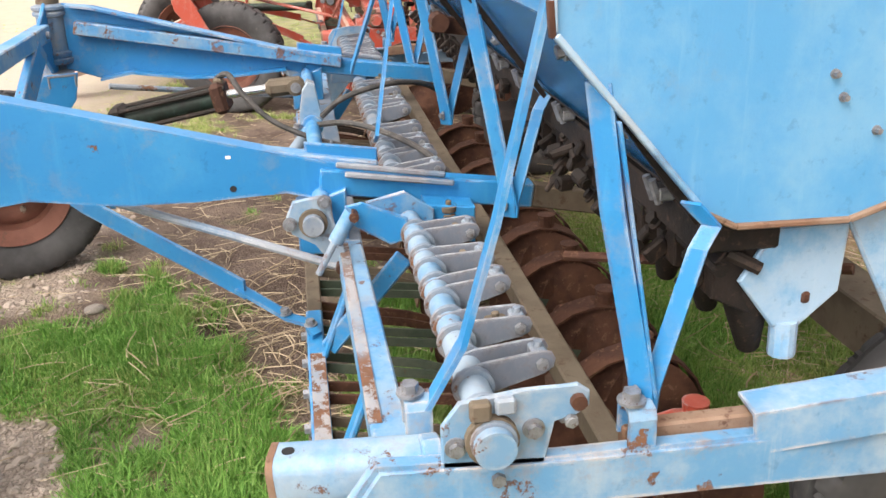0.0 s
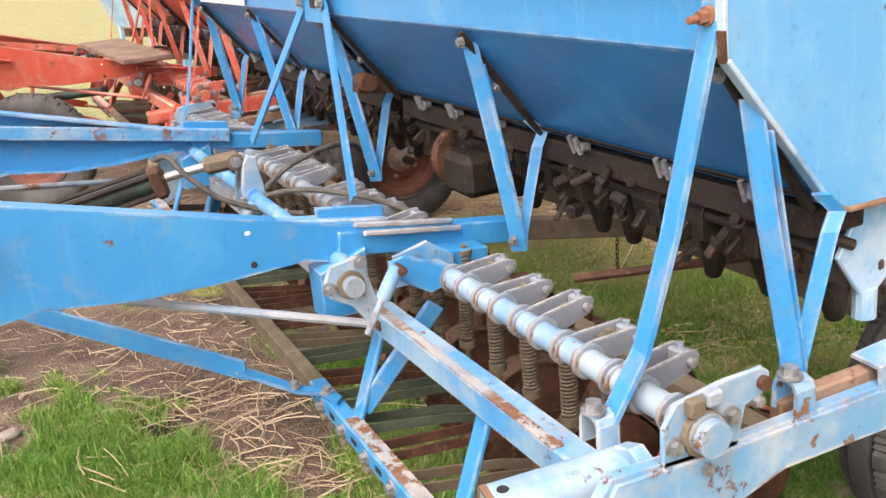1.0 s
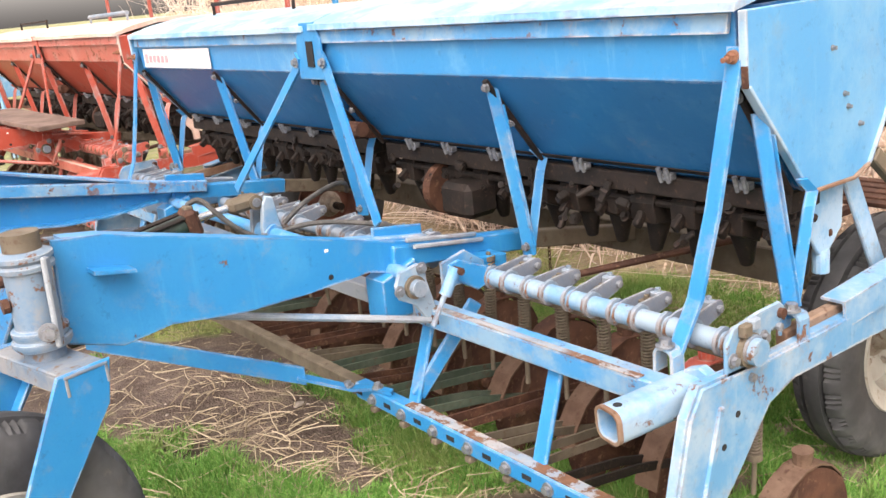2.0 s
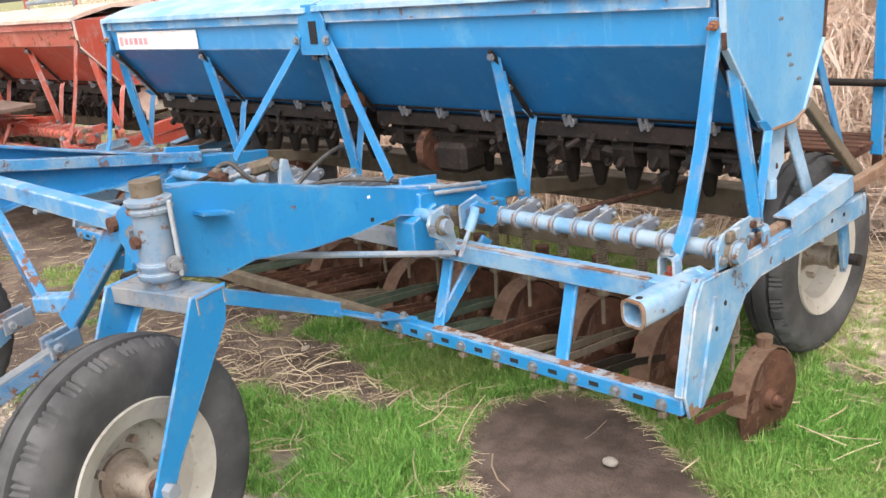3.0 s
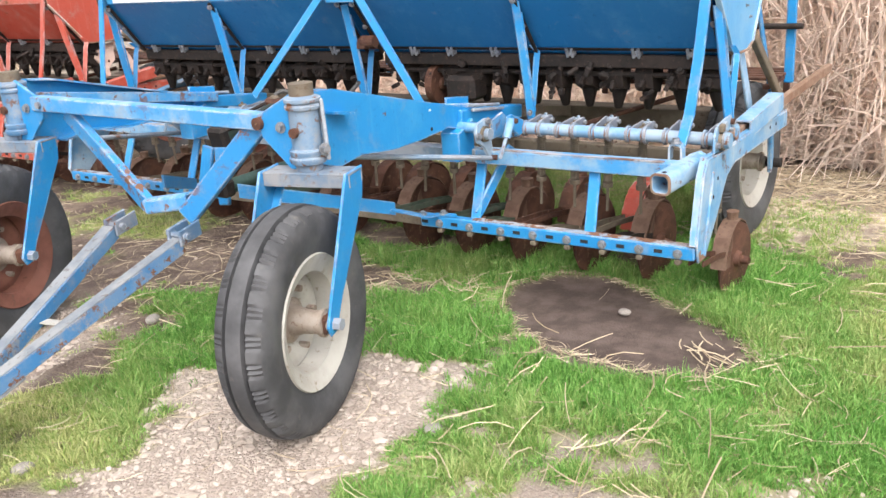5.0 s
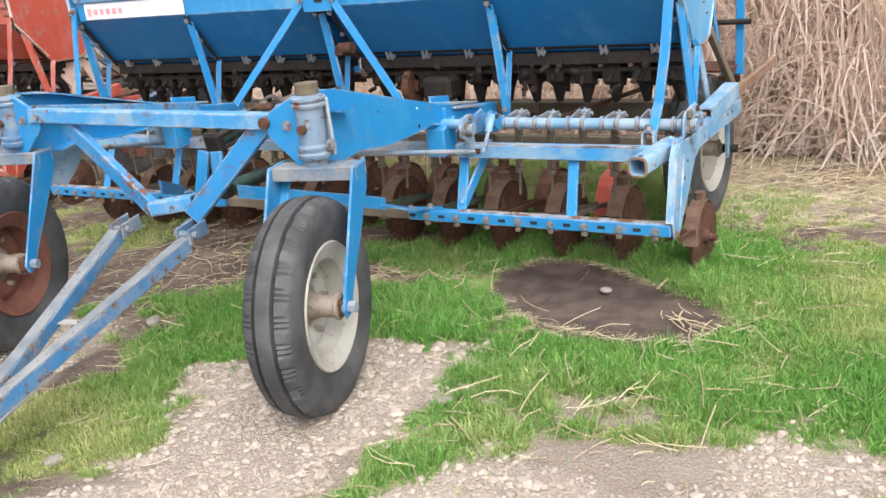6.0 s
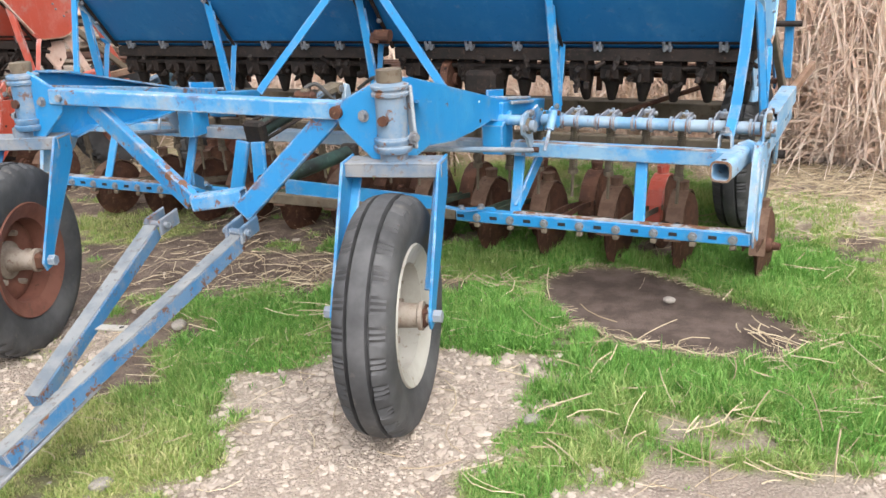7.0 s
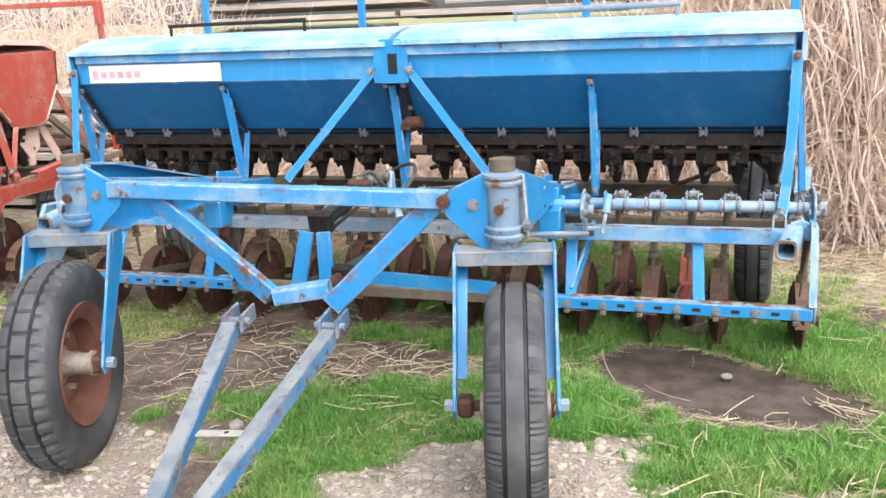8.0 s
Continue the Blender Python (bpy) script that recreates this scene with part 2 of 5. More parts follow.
k = Mat("dry_straw")
c = k.mix(k.random(), (0.28, 0.215, 0.14), (0.52, 0.44, 0.31))
STRAW = k.done(c, 0.7, 0.0, None, 0, 0.3)
k = Mat("dry_reed")
c = k.mix(k.random(), (0.78, 0.65, 0.56), (0.96, 0.88, 0.81))
c = k.mix(k.ramp(k.noise(3, 3), 0.4, 0.7, 0, 0.5), c, (0.82, 0.70, 0.62))
REED = k.done(c, 0.8, 0.0, None, 0, 0.2, 0.52)
k = Mat("gravel_stone")
c = k.mix(k.random(), (0.27, 0.225, 0.19), (0.44, 0.38, 0.33))
c = k.mix(k.ramp(k.noise(30, 4), 0.45, 0.7, 0, 0.5), c, (0.42, 0.36, 0.29))
GRAVEL = k.done(c, 0.9, 0.0, k.noise(120, 3), 0.001, 0.25)


# ---- mesh helpers ----
def frame_of(p, q, up=(0, 0, 1)):
    """A matrix at p whose z axis runs to q; x is level where it can be."""
    p, q = Vector(p), Vector(q)
    z = (q - p).normalized()
    u = Vector(up)
    if abs(z.dot(u)) > 0.999:
        u = Vector((0, 1, 0))
    x = u.cross(z).normalized()
    y = z.cross(x)
    m = Matrix((x, y, z)).transposed().to_4x4()
    m.translation = p
    return m


def bar(bm, p, q, w, h, up=(0, 0, 1), bevel=0.004):
    """A square bar from p to q: w across the level, h across the other way."""
    length = (Vector(q) - Vector(p)).length
    m = frame_of(p, q, up)
    r = bmesh.ops.create_cube(bm, size=1.0, matrix=m @ Matrix.Translation((0, 0, length / 2)) @ Matrix.Diagonal((w, h, length, 1)))
    if bevel:
        edges = list({e for vv in r["verts"] for e in vv.link_edges})
        bmesh.ops.bevel(bm, geom=edges, offset=min(bevel, w * 0.3, h * 0.3), segments=1, affect='EDGES')


def rod(bm, p, q, r, seg=12, r2=None, caps=True):
    length = (Vector(q) - Vector(p)).length
    m = frame_of(p, q)
    bmesh.ops.create_cone(bm, cap_ends=caps, cap_tris=False, segments=seg, radius1=r, radius2=r if r2 is None else r2, depth=length,
                          matrix=m @ Matrix.Translation((0, 0, length / 2)))


def slab(bm, outline, origin, xa, ya, thick, bevel=0.003):
    """A plate of that outline in the plane of xa and ya, thick across it."""
    xa, ya = Vector(xa), Vector(ya)
    n = xa.cross(ya).normalized() * thick
    o = Vector(origin) - n / 2
    a = [bm.verts.new(o + xa * u + ya * v) for u, v in outline]
    b = [bm.verts.new(o + n + xa * u + ya * v) for u, v in outline]
    faces = [bm.faces.new(list(reversed(a))), bm.faces.new(b)]
    for i in range(len(a)):
        j = (i + 1) % len(a)
        faces.append(bm.faces.new((a[i], a[j], b[j], b[i])))
    if bevel:
        edges = [e for e in {e for f in faces[:2] for e in f.edges}]
        bmesh.ops.bevel(bm, geom=edges, offset=min(bevel, thick * 0.3), segments=1, affect='EDGES')


def bent(bm, points, w, t, side):
    """A flat strap along points: w wide along side, t thick."""
    side = Vector(side).normalized() * w / 2
    pts = [Vector(p) for p in points]
    rings = []
    for i, p in enumerate(pts):
        d = (pts[min(i + 1, len(pts) - 1)] - pts[max(i - 1, 0)]).normalized()
        n = d.cross(side).normalized() * t / 2
        rings.append([bm.verts.new(p + s) for s in (side + n, side - n, -side - n, -side + n)])
    for a, b in zip(rings, rings[1:]):
        for i in range(4):
            bm.faces.new((a[i], a[(i + 1) % 4], b[(i + 1) % 4], b[i]))
    bm.faces.new(list(reversed(rings[0])))
    bm.faces.new(rings[-1])


def hose_line(bm, points, r, seg=8, steps=8):
    """A round hose that glides through the points."""
    pts = [Vector(p) for p in points]
    line = []
    for i in range(len(pts) - 1):
        p0, p1, p2, p3 = pts[max(i - 1, 0)], pts[i], pts[i + 1], pts[min(i + 2, len(pts) - 1)]
        for s in range(steps):
            t = s / steps
            line.append(0.5 * ((2 * p1) + (p2 - p0) * t + (2 * p0 - 5 * p1 + 4 * p2 - p3) * t * t + (3 * p1 - p0 - 3 * p2 + p3) * t ** 3))
    line.append(pts[-1])
    rings = []
    for i, p in enumerate(line):
        m = frame_of(p, p + (line[min(i + 1, len(line) - 1)] - line[max(i - 1, 0)]))
        rings.append([bm.verts.new(m @ Vector((r * math.cos(a * math.tau / seg), r * math.sin(a * math.tau / seg), 0))) for a in range(seg)])
    for a, b in zip(rings, rings[1:]):
        for i in range(seg):
            bm.faces.new((a[i], a[(i + 1) % seg], b[(i + 1) % seg], b[i]))
    bm.faces.new(list(reversed(rings[0])))
    bm.faces.new(rings[-1])


def rolled(bm, outline, p, q, up=(0, 0, 1), hollow=None):
    """A rolled section: the outline (across, upward) carried from p to q; hollow scales a bore through it."""
    m = frame_of(p, q, up)
    n = (Vector(q) - Vector(p)).length
    loops = []
    for k in ([1.0] if hollow is None else [1.0, hollow]):
        loops.append([[bm.verts.new(m @ Vector((u * k, w * k, z))) for u, w in outline] for z in (0, n)])
    c = len(outline)
    for a, b in loops:
        for i in range(c):
            bm.faces.new((a[i], a[(i + 1) % c], b[(i + 1) % c], b[i]))
    for e in (0, 1):
        if hollow is None:
            bm.faces.new(loops[0][e])
        else:
            for i in range(c):
                j = (i + 1) % c
                bm.faces.new((loops[0][e][i], loops[0][e][j], loops[1][e][j], loops[1][e][i]))


def round_rect(w, h, r, n=4):
    """The outline of a rectangle with rounded corners."""
    out = []
    for cx, cy, a0 in ((w / 2 - r, h / 2 - r, 0), (r - w / 2, h / 2 - r, 90), (r - w / 2, r - h / 2, 180), (w / 2 - r, r - h / 2, 270)):
        out += [(cx + r * math.cos(radians(a0 + 90 * i / n)), cy + r * math.sin(radians(a0 + 90 * i / n))) for i in range(n + 1)]
    return out


def lathe(bm, profile, axis_m, seg=48, closed=True, wobble=None):
    """Turns a profile of (radius, along) about the z axis of axis_m."""
    rings = []
    for s in range(seg):
        a = s * math.tau / seg
        rings.append([bm.verts.new(axis_m @ Vector(((r + (wobble(i, s) if wobble else 0)) * math.cos(a), (r + (wobble(i, s) if wobble else 0)) * math.sin(a), z)))
                      for i, (r, z) in enumerate(profile)])
    n = len(profile)
    for s in range(seg):
        a, b = rings[s], rings[(s + 1) % seg]
        for i in range(n if closed else n - 1):
            j = (i + 1) % n
            bm.faces.new((a[i], b[i], b[j], a[j]))


def mesh_of(name, bm, material, smooth=False):
    bmesh.ops.recalc_face_normals(bm, faces=bm.faces)
    me = bpy.data.meshes.new(name)
    bm.to_mesh(me)
    bm.free()
    me.materials.append(material)
    if smooth:
        me.shade_smooth()
        me.set_sharp_from_angle(angle=radians(38))
    return me


def part(name, bm, material, parent, label="", smooth=False):
    """Links a bmesh (or a ready mesh) as one part under a thing or a part."""
    me = bm if isinstance(bm, bpy.types.Mesh) else mesh_of(name, bm, material, smooth)
    ob = new(name, me)
    ob.parent = parent
    return tagged(ob, label)


def thing(name, label, category, group="", at=None):
    ob = new(name)
    ob.empty_display_size = 0.2
    if at is not None:
        ob.matrix_world = at
    return tagged(ob, label, category, group)


def quick(name, parent, material, make, *args, label="", smooth=False, **kw):
    """One part made by one call of a mesh helper."""
    bm = bmesh.new()
    make(bm, *args, **kw)
    return part(name, bm, material, parent, label, smooth)


def stuff(name, verts, faces, material, label, category, tint=None):
    """Many small pieces in one mesh."""
    me = bpy.data.meshes.new(name)
    me.from_pydata(verts, [], faces)
    me.materials.append(material)
    if tint is not None:
        att = me.attributes.new("tint", 'FLOAT_COLOR', 'POINT')
        att.data.foreach_set("color", np.asarray(tint, dtype=np.float32).ravel())
    return tagged(new(name, me), label, category, kind="stuff")


# ---- ground ----
def blob(x, y, cx, cy, rx, ry, turn=0.0):
    c, s = math.cos(turn), math.sin(turn)
    u, w = ((x - cx) * c + (y - cy) * s) / rx, (-(x - cx) * s + (y - cy) * c) / ry
    return np.clip(1.6 * (1.0 - np.sqrt(u * u + w * w)) + 0.35, 0, 1)


def wave(x, y, f, seed):
    """Cheap smooth unevenness, about -1 to 1."""
    r = np.random.RandomState(seed)
    out = np.zeros_like(x)
    for i in range(7):
        a, p, g = r.uniform(0, math.tau), r.uniform(0, math.tau), f * r.uniform(0.6, 1.9)
        out += np.sin((x * math.cos(a) + y * math.sin(a)) * g + p)
    return out / 3.2


def ground_z(x, y):
    x, y = np.asarray(x, float), np.asarray(y, float)
    return 0.012 * wave(x, y, 2.2, 3) + 0.006 * wave(x, y, 9, 4) - 0.01


def inside(x, y, corners):
    """How far a point lies inside a convex outline (counter-clockwise), in metres; below 0 outside."""
    d = np.full_like(np.asarray(x, float), 9.0)
    for (ax, ay), (bx, by) in zip(corners, corners[1:] + corners[:1]):
        n = math.hypot(bx - ax, by - ay)
        d = np.minimum(d, ((bx - ax) * (y - ay) - (by - ay) * (x - ax)) / n)
    return d


SOIL_PATCH = [(1.03, 0.0), (1.24, -0.23), (1.47, -0.30), (1.72, -0.345), (1.97, -0.28), (2.06, -0.14), (2.01, 0.02), (1.52, 0.33), (1.29, 0.47), (1.10, 0.40), (1.0, 0.22)]
GRAVEL_PAD = [(0.20, -1.10), (0.42, -1.45), (0.62, -1.95), (1.24, -1.95), (1.31, -1.0), (1.29, -0.50), (0.72, -0.73)]
TRACK_EDGE = ((-9.0, -1.1), (-0.75, -0.85), (-0.34, -0.98), (-0.26, -1.5), (0.0, -2.05), (1.3, -1.75), (1.55, -1.33), (1.82, -1.16), (2.14, -1.17), (2.40, -0.96), (9.0, -0.9))


def damp_zone(x, y):
    e = 0.10 * wave(x, y, 5, 11)
    spot = np.clip((blob(x, y, -0.03, -0.33, 0.20, 0.09, 0.3) + 2.4 * e - 0.55) * 1.6, 0, 0.75)
    edge = 0.020 * wave(x, y, 6, 14) + 0.012 * wave(x, y, 21, 15)
    return np.maximum(np.clip((inside(x, y, SOIL_PATCH) + edge + 0.025) * 22 + 0.5, 0, 1), spot)


def gravel_zone(x, y):
    e = 0.10 * wave(x, y, 4.5, 12) + 0.07 * wave(x, y, 13, 13) + 0.03 * wave(x, y, 31, 16)
    edge = np.interp(x, [p[0] for p in TRACK_EDGE], [p[1] for p in TRACK_EDGE])
    track = np.where(x < -0.2, 0.75, 1.0) * np.clip((edge - y + e) * 7 + 0.5, 0, 1)
    return np.maximum(track, np.clip((inside(x, y, GRAVEL_PAD) + 0.75 * e + 0.05 * wave(x, y, 44, 17)) * 8 + 0.5, 0, 1))


def grass_zone(x, y):
    e = 0.26 * wave(x, y, 4, 21) + 0.30 * wave(x, y, 12, 22) + 0.24 * wave(x, y, 27, 23)
    g = np.maximum.reduce([
        blob(x, y, 0.78, -0.22, 0.62, 0.42), blob(x, y, -0.22, -0.50, 0.56, 0.28, 0.10), 0.85 * blob(x, y, 0.30, -0.30, 0.40, 0.22, 0.3), blob(x, y, 0.35, -0.66, 0.42, 0.26, 0.5), blob(x, y, 0.10, -1.05, 0.26, 0.55, 0.5), 0.82 * blob(x, y, 0.10, -1.62, 0.50, 0.42),
        1.15 * blob(x, y, 1.95, -0.66, 0.80, 0.42, 0.1), 0.9 * blob(x, y, 1.45, -1.35, 0.22, 0.5), blob(x, y, 2.7, -0.1, 1.0, 0.9), 0.7 * blob(x, y, 4.2, 0.2, 2.0, 1.3), blob(x, y, 2.2, 0.75, 0.9, 0.42),
        0.95 * blob(x, y, 1.05, 0.30, 1.0, 0.50), 0.7 * blob(x, y, -1.5, 0.35, 0.5, 0.5), 1.15 * blob(x, y, 0.4, 1.50, 1.9, 0.80), 0.8 * blob(x, y, -3.2, -1.2, 1.8, 0.8),
        1.35 * blob(x, y, 1.80, 1.66, 0.35, 0.20), 1.3 * blob(x, y, 2.40, 1.84, 0.24, 0.15), 0.6 * blob(x, y, -7.0, -2.0, 3.5, 2.0)])
    bare = np.maximum.reduce([blob(x, y, 0.18, -0.10, 0.62, 0.20), 0.9 * blob(x, y, 0.50, -0.08, 0.34, 0.15), blob(x, y, -0.02, -0.34, 0.26, 0.10), 0.9 * blob(x, y, 0.95, 0.02, 0.2, 0.2), 1.1 * blob(x, y, -0.60, -0.25, 0.45, 0.30),
                              0.9 * blob(x, y, 1.18, -0.38, 0.12, 0.10), 0.8 * blob(x, y, 1.95, -0.92, 0.30, 0.10), 0.6 * blob(x, y, 2.35, -0.55, 0.22, 0.12), 0.7 * blob(x, y, 2.3, 1.15, 0.5, 0.16)])
    g = g - 0.60 * bare
    return np.clip((g + e - 0.30) * 2.6, 0, 1) * (1 - damp_zone(x, y)) * (1 - 0.97 * gravel_zone(x, y))


def spaced(lo, hi, centre, half, fine):
    """Coordinates, fine near centre and ever wider towards lo and hi."""
    near = list(np.arange(centre - half, centre + half + fine / 2, fine))
    step, p = fine, near[-1]
    while p < hi:
        step *= 1.35
        p += step
        near.append(p)
    step, p = fine, near[0]
    while p > lo:
        step *= 1.35
        p -= step
        near.insert(0, p)
    return np.array(near)


def build_ground():
    xs, ys = spaced(-900, 900, 0.4, 3.6, 0.05), spaced(-900, 900, 0.0, 3.2, 0.05)
    gx, gy = np.meshgrid(xs, ys)
    gz = ground_z(gx, gy) * np.clip(1.6 - np.hypot(gx, gy) / 20, 0, 1) - 0.02 * damp_zone(gx, gy)
    nx, ny = len(xs), len(ys)
    verts = np.stack([gx, gy, gz], -1).reshape(-1, 3)
    i = np.arange((ny - 1) * (nx - 1))
    r, q = i // (nx - 1), i % (nx - 1)
    a = r * nx + q
    faces = np.stack([a, a + 1, a + nx + 1, a + nx], -1)
    me = bpy.data.meshes.new("ground")
    me.from_pydata(verts.tolist(), [], faces.tolist())
    far = np.clip((np.hypot(gx, gy) - 5) / 4, 0, 1)
    grav = np.maximum.reduce([gravel_zone(gx, gy), 0.85 * far, 0.75 * np.clip((-0.40 - gy) * 4, 0, 1) * np.clip((gx - 0.25) * 3, 0, 1)])
    col = np.stack([grav, damp_zone(gx, gy), np.maximum(np.maximum(grass_zone(gx, gy), 0.35 * (gy > 1.2)), 0.8 * np.clip((-4.8 - gx) / 2, 0, 1)), np.ones_like(gx)], -1)
    att = me.attributes.new("zone", 'FLOAT_COLOR', 'POINT')
    att.data.foreach_set("color", col.astype(np.float32).ravel())
    me.materials.append(GROUND)
    me.shade_smooth()
    tagged(new("ground", me), "bare farmyard soil with gravel, straw and thin grass", "ground", kind="structure")


build_ground()


# ---- seed drills ----
def wheel_meshes(rim_mat, lugs=False):
    """Tyre, rim and hub meshes about the x axis, centre at the origin. lugs: a tread cut into blocks."""
    ax = Matrix.Rotation(radians(90), 4, 'Y')
    prof = [(0.205, -0.062), (0.225, -0.075), (0.28, -0.092), (0.325, -0.092), (0.352, -0.082), (0.366, -0.068), (0.372, -0.052), (0.374, -0.040),
            (0.354, -0.037), (0.354, -0.029), (0.377, -0.026), (0.378, -0.012), (0.379, -0.004), (0.379, 0.004), (0.378, 0.012), (0.377, 0.026),
            (0.354, 0.029), (0.354, 0.037), (0.374, 0.040), (0.372, 0.052), (0.366, 0.068), (0.352, 0.082), (0.325, 0.092), (0.28, 0.092), (0.225, 0.075), (0.205, 0.062)]

    def sipes(i, s):
        if lugs:
            slot = (i in (5, 6, 7) and s % 9 == 0) or (9 < i < 16 and s % 9 == 4) or (i in (18, 19, 20) and s % 6 in (0, 1))
            return -0.012 if slot else 0.0
        return -0.009 if i in (5, 6, 18, 19, 20) and s % 10 in (0, 2, 4) else 0.0

    bm = bmesh.new()
    lathe(bm, [(r, z * 0.95) for r, z in prof], ax, 270, True, sipes)
    tyre = mesh_of("tyre", bm, RUBBER, True)
    bm = bmesh.new()
    lathe(bm, [(0.222, -0.078), (0.226, -0.070), (0.206, -0.060), (0.180, -0.05), (0.171, -0.035), (0.164, -0.020), (0.14, -0.008), (0.11, -0.012), (0.085, -0.030), (0.0, -0.030), (0.0, -0.037),
               (0.085, -0.037), (0.11, -0.019), (0.14, -0.015), (0.158, -0.028), (0.165, -0.052), (0.20, -0.068)], ax, 64, False)
    lathe(bm, [(0.164, -0.030), (0.171, 0.0), (0.180, 0.05), (0.206, 0.060), (0.226, 0.070), (0.222, 0.078), (0.2, 0.068), (0.165, 0.052), (0.160, -0.03)], ax, 64, True)
    rim = mesh_of("rim", bm, rim_mat, True)
    bm = bmesh.new()
    lathe(bm, [(0.0, -0.11), (0.042, -0.11), (0.048, -0.07), (0.075, -0.045), (0.075, -0.02), (0.052, -0.01), (0.040, 0.03), (0.038, 0.085), (0.046, 0.09), (0.046, 0.102), (0.028, 0.105), (0.028, 0.12), (0.0, 0.12)], ax, 24, False)
    for a in range(5):
        t = a * math.tau / 5
        rod(bm, (-0.03, 0.105 * math.cos(t), 0.105 * math.sin(t)), (0.008, 0.105 * math.cos(t), 0.105 * math.sin(t)), 0.012, 6)
    hub = mesh_of("hub", bm, HUB, True)
    return tyre, rim, hub


def put_wheel(parent, centre, heading, meshes):
    w = new("wheel", meshes[2])
    w.parent = parent
    w.matrix_basis = pose(*centre, 0, 0, heading)
    part("tyre", meshes[0], None, w, "worn dusty black tyre")
    part("rim", meshes[1], None, w)
    return w


def coulter_meshes(length, paint):
    """A disc coulter hung from a beam at the origin; the discs stand `length` behind it."""
    hub = Vector((0, length, -0.155))
    bm = bmesh.new()
    bent(bm, [(0.03, 0.0, 0), (0.028, length * 0.5, -0.05), (0.018, length - 0.05, -0.115)], 0.024, 0.007, (0, 0.1, 1))
    bent(bm, [(-0.03, 0.0, 0), (-0.028, length * 0.5, -0.05), (-0.018, length - 0.05, -0.115)], 0.024, 0.007, (0, 0.1, 1))
    arm = [mesh_of("drag_arm", bm.copy(), m) for m in (OLIVE, RUST, ARM_GREEN, GREASE)]
    bm.free()
    bm = bmesh.new()
    slab(bm, [(-0.10, -0.02), (-0.06, 0.10), (-0.02, 0.165), (0.05, 0.18), (0.075, 0.10), (0.06, -0.03)], hub, (0, 1, 0), (0, 0, 1), 0.042)
    rod(bm, hub + Vector((0, 0.02, 0.165)), hub + Vector((0, 0.02, 0.225)), 0.024, 12, 0.030)
    bent(bm, [hub + Vector((0, 0.186 * math.cos(a), 0.186 * math.sin(a))) for a in (0.25, 0.6, 0.95, 1.3, 1.65, 2.0, 2.3, 2.7, 3.1)], 0.074, 0.006, (1, 0, 0))
    boot = mesh_of("boot", bm, paint)
    discs = []
    for s in (-1, 1):
        bm = bmesh.new()
        ax = Matrix.Translation(hub + Vector((0.023 * s, 0, 0))) @ Matrix.Rotation(radians(-9 * s), 4, 'Z') @ Matrix.Rotation(radians(90 * s), 4, 'Y')
        lathe(bm, [(0.0, 0.010), (0.06, 0.010), (0.075, 0.003), (0.165, 0.003), (0.175, 0.0), (0.165, -0.002), (0.0, -0.002)], ax, 40, False)
        rod(bm, ax @ Vector((0, 0, 0.008)), ax @ Vector((0, 0, 0.034)), 0.040, 12, 0.034)
        rod(bm, ax @ Vector((0, 0, 0.030)), ax @ Vector((0, 0, 0.072)), 0.022, 10, 0.018)
        discs.append(mesh_of("disc", bm, RUST, True))
    return arm, boot, discs


def spring_mesh(height):
    """A push rod with its coil spring, standing on the origin."""
    bm = bmesh.new()
    rod(bm, (0, 0, -0.02), (0, 0, height * 0.92), 0.007, 8)
    rod(bm, (0, 0, height * 0.22), (0, 0, height * 0.27), 0.022, 10)
    turns, seg = 26, 8
    n = turns * seg
    z0, z1 = height * 0.27, height * 0.86
    rings = []
    for i in range(n + 1):
        a = i * math.tau / seg
        c = Vector((0.017 * math.cos(a), 0.017 * math.sin(a), z0 + (z1 - z0) * i / n))
        out = Vector((math.cos(a), math.sin(a), 0))
        rings.append([bm.verts.new(c + (out * math.cos(b) + Vector((0, 0, 1)) * math.sin(b)) * 0.0032) for b in (0, 1.57, 3.14, 4.71)])
    for a, b in zip(rings, rings[1:]):
        for i in range(4):
            bm.faces.new((a[i], a[(i + 1) % 4], b[(i + 1) % 4], b[i]))
    rod(bm, (0, 0, z1), (0, 0, z1 + 0.012), 0.021, 10)
    return mesh_of("spring", bm, OLIVE, True)


def bolt_mesh(size=0.011):
    bm = bmesh.new()
    rod(bm, (0, 0, 0), (0, 0, size * 0.35), size * 1.5, 14)
    rod(bm, (0, 0, size * 0.3), (0, 0, size * 1.3), size, 6)
    return mesh_of("bolt", bm, ZINC)


WHEEL_Z = 0.360
END_BOLTS = ((0.696, 1.284), (0.754, 1.171), (0.771, 1.138), (0.828, 1.088))


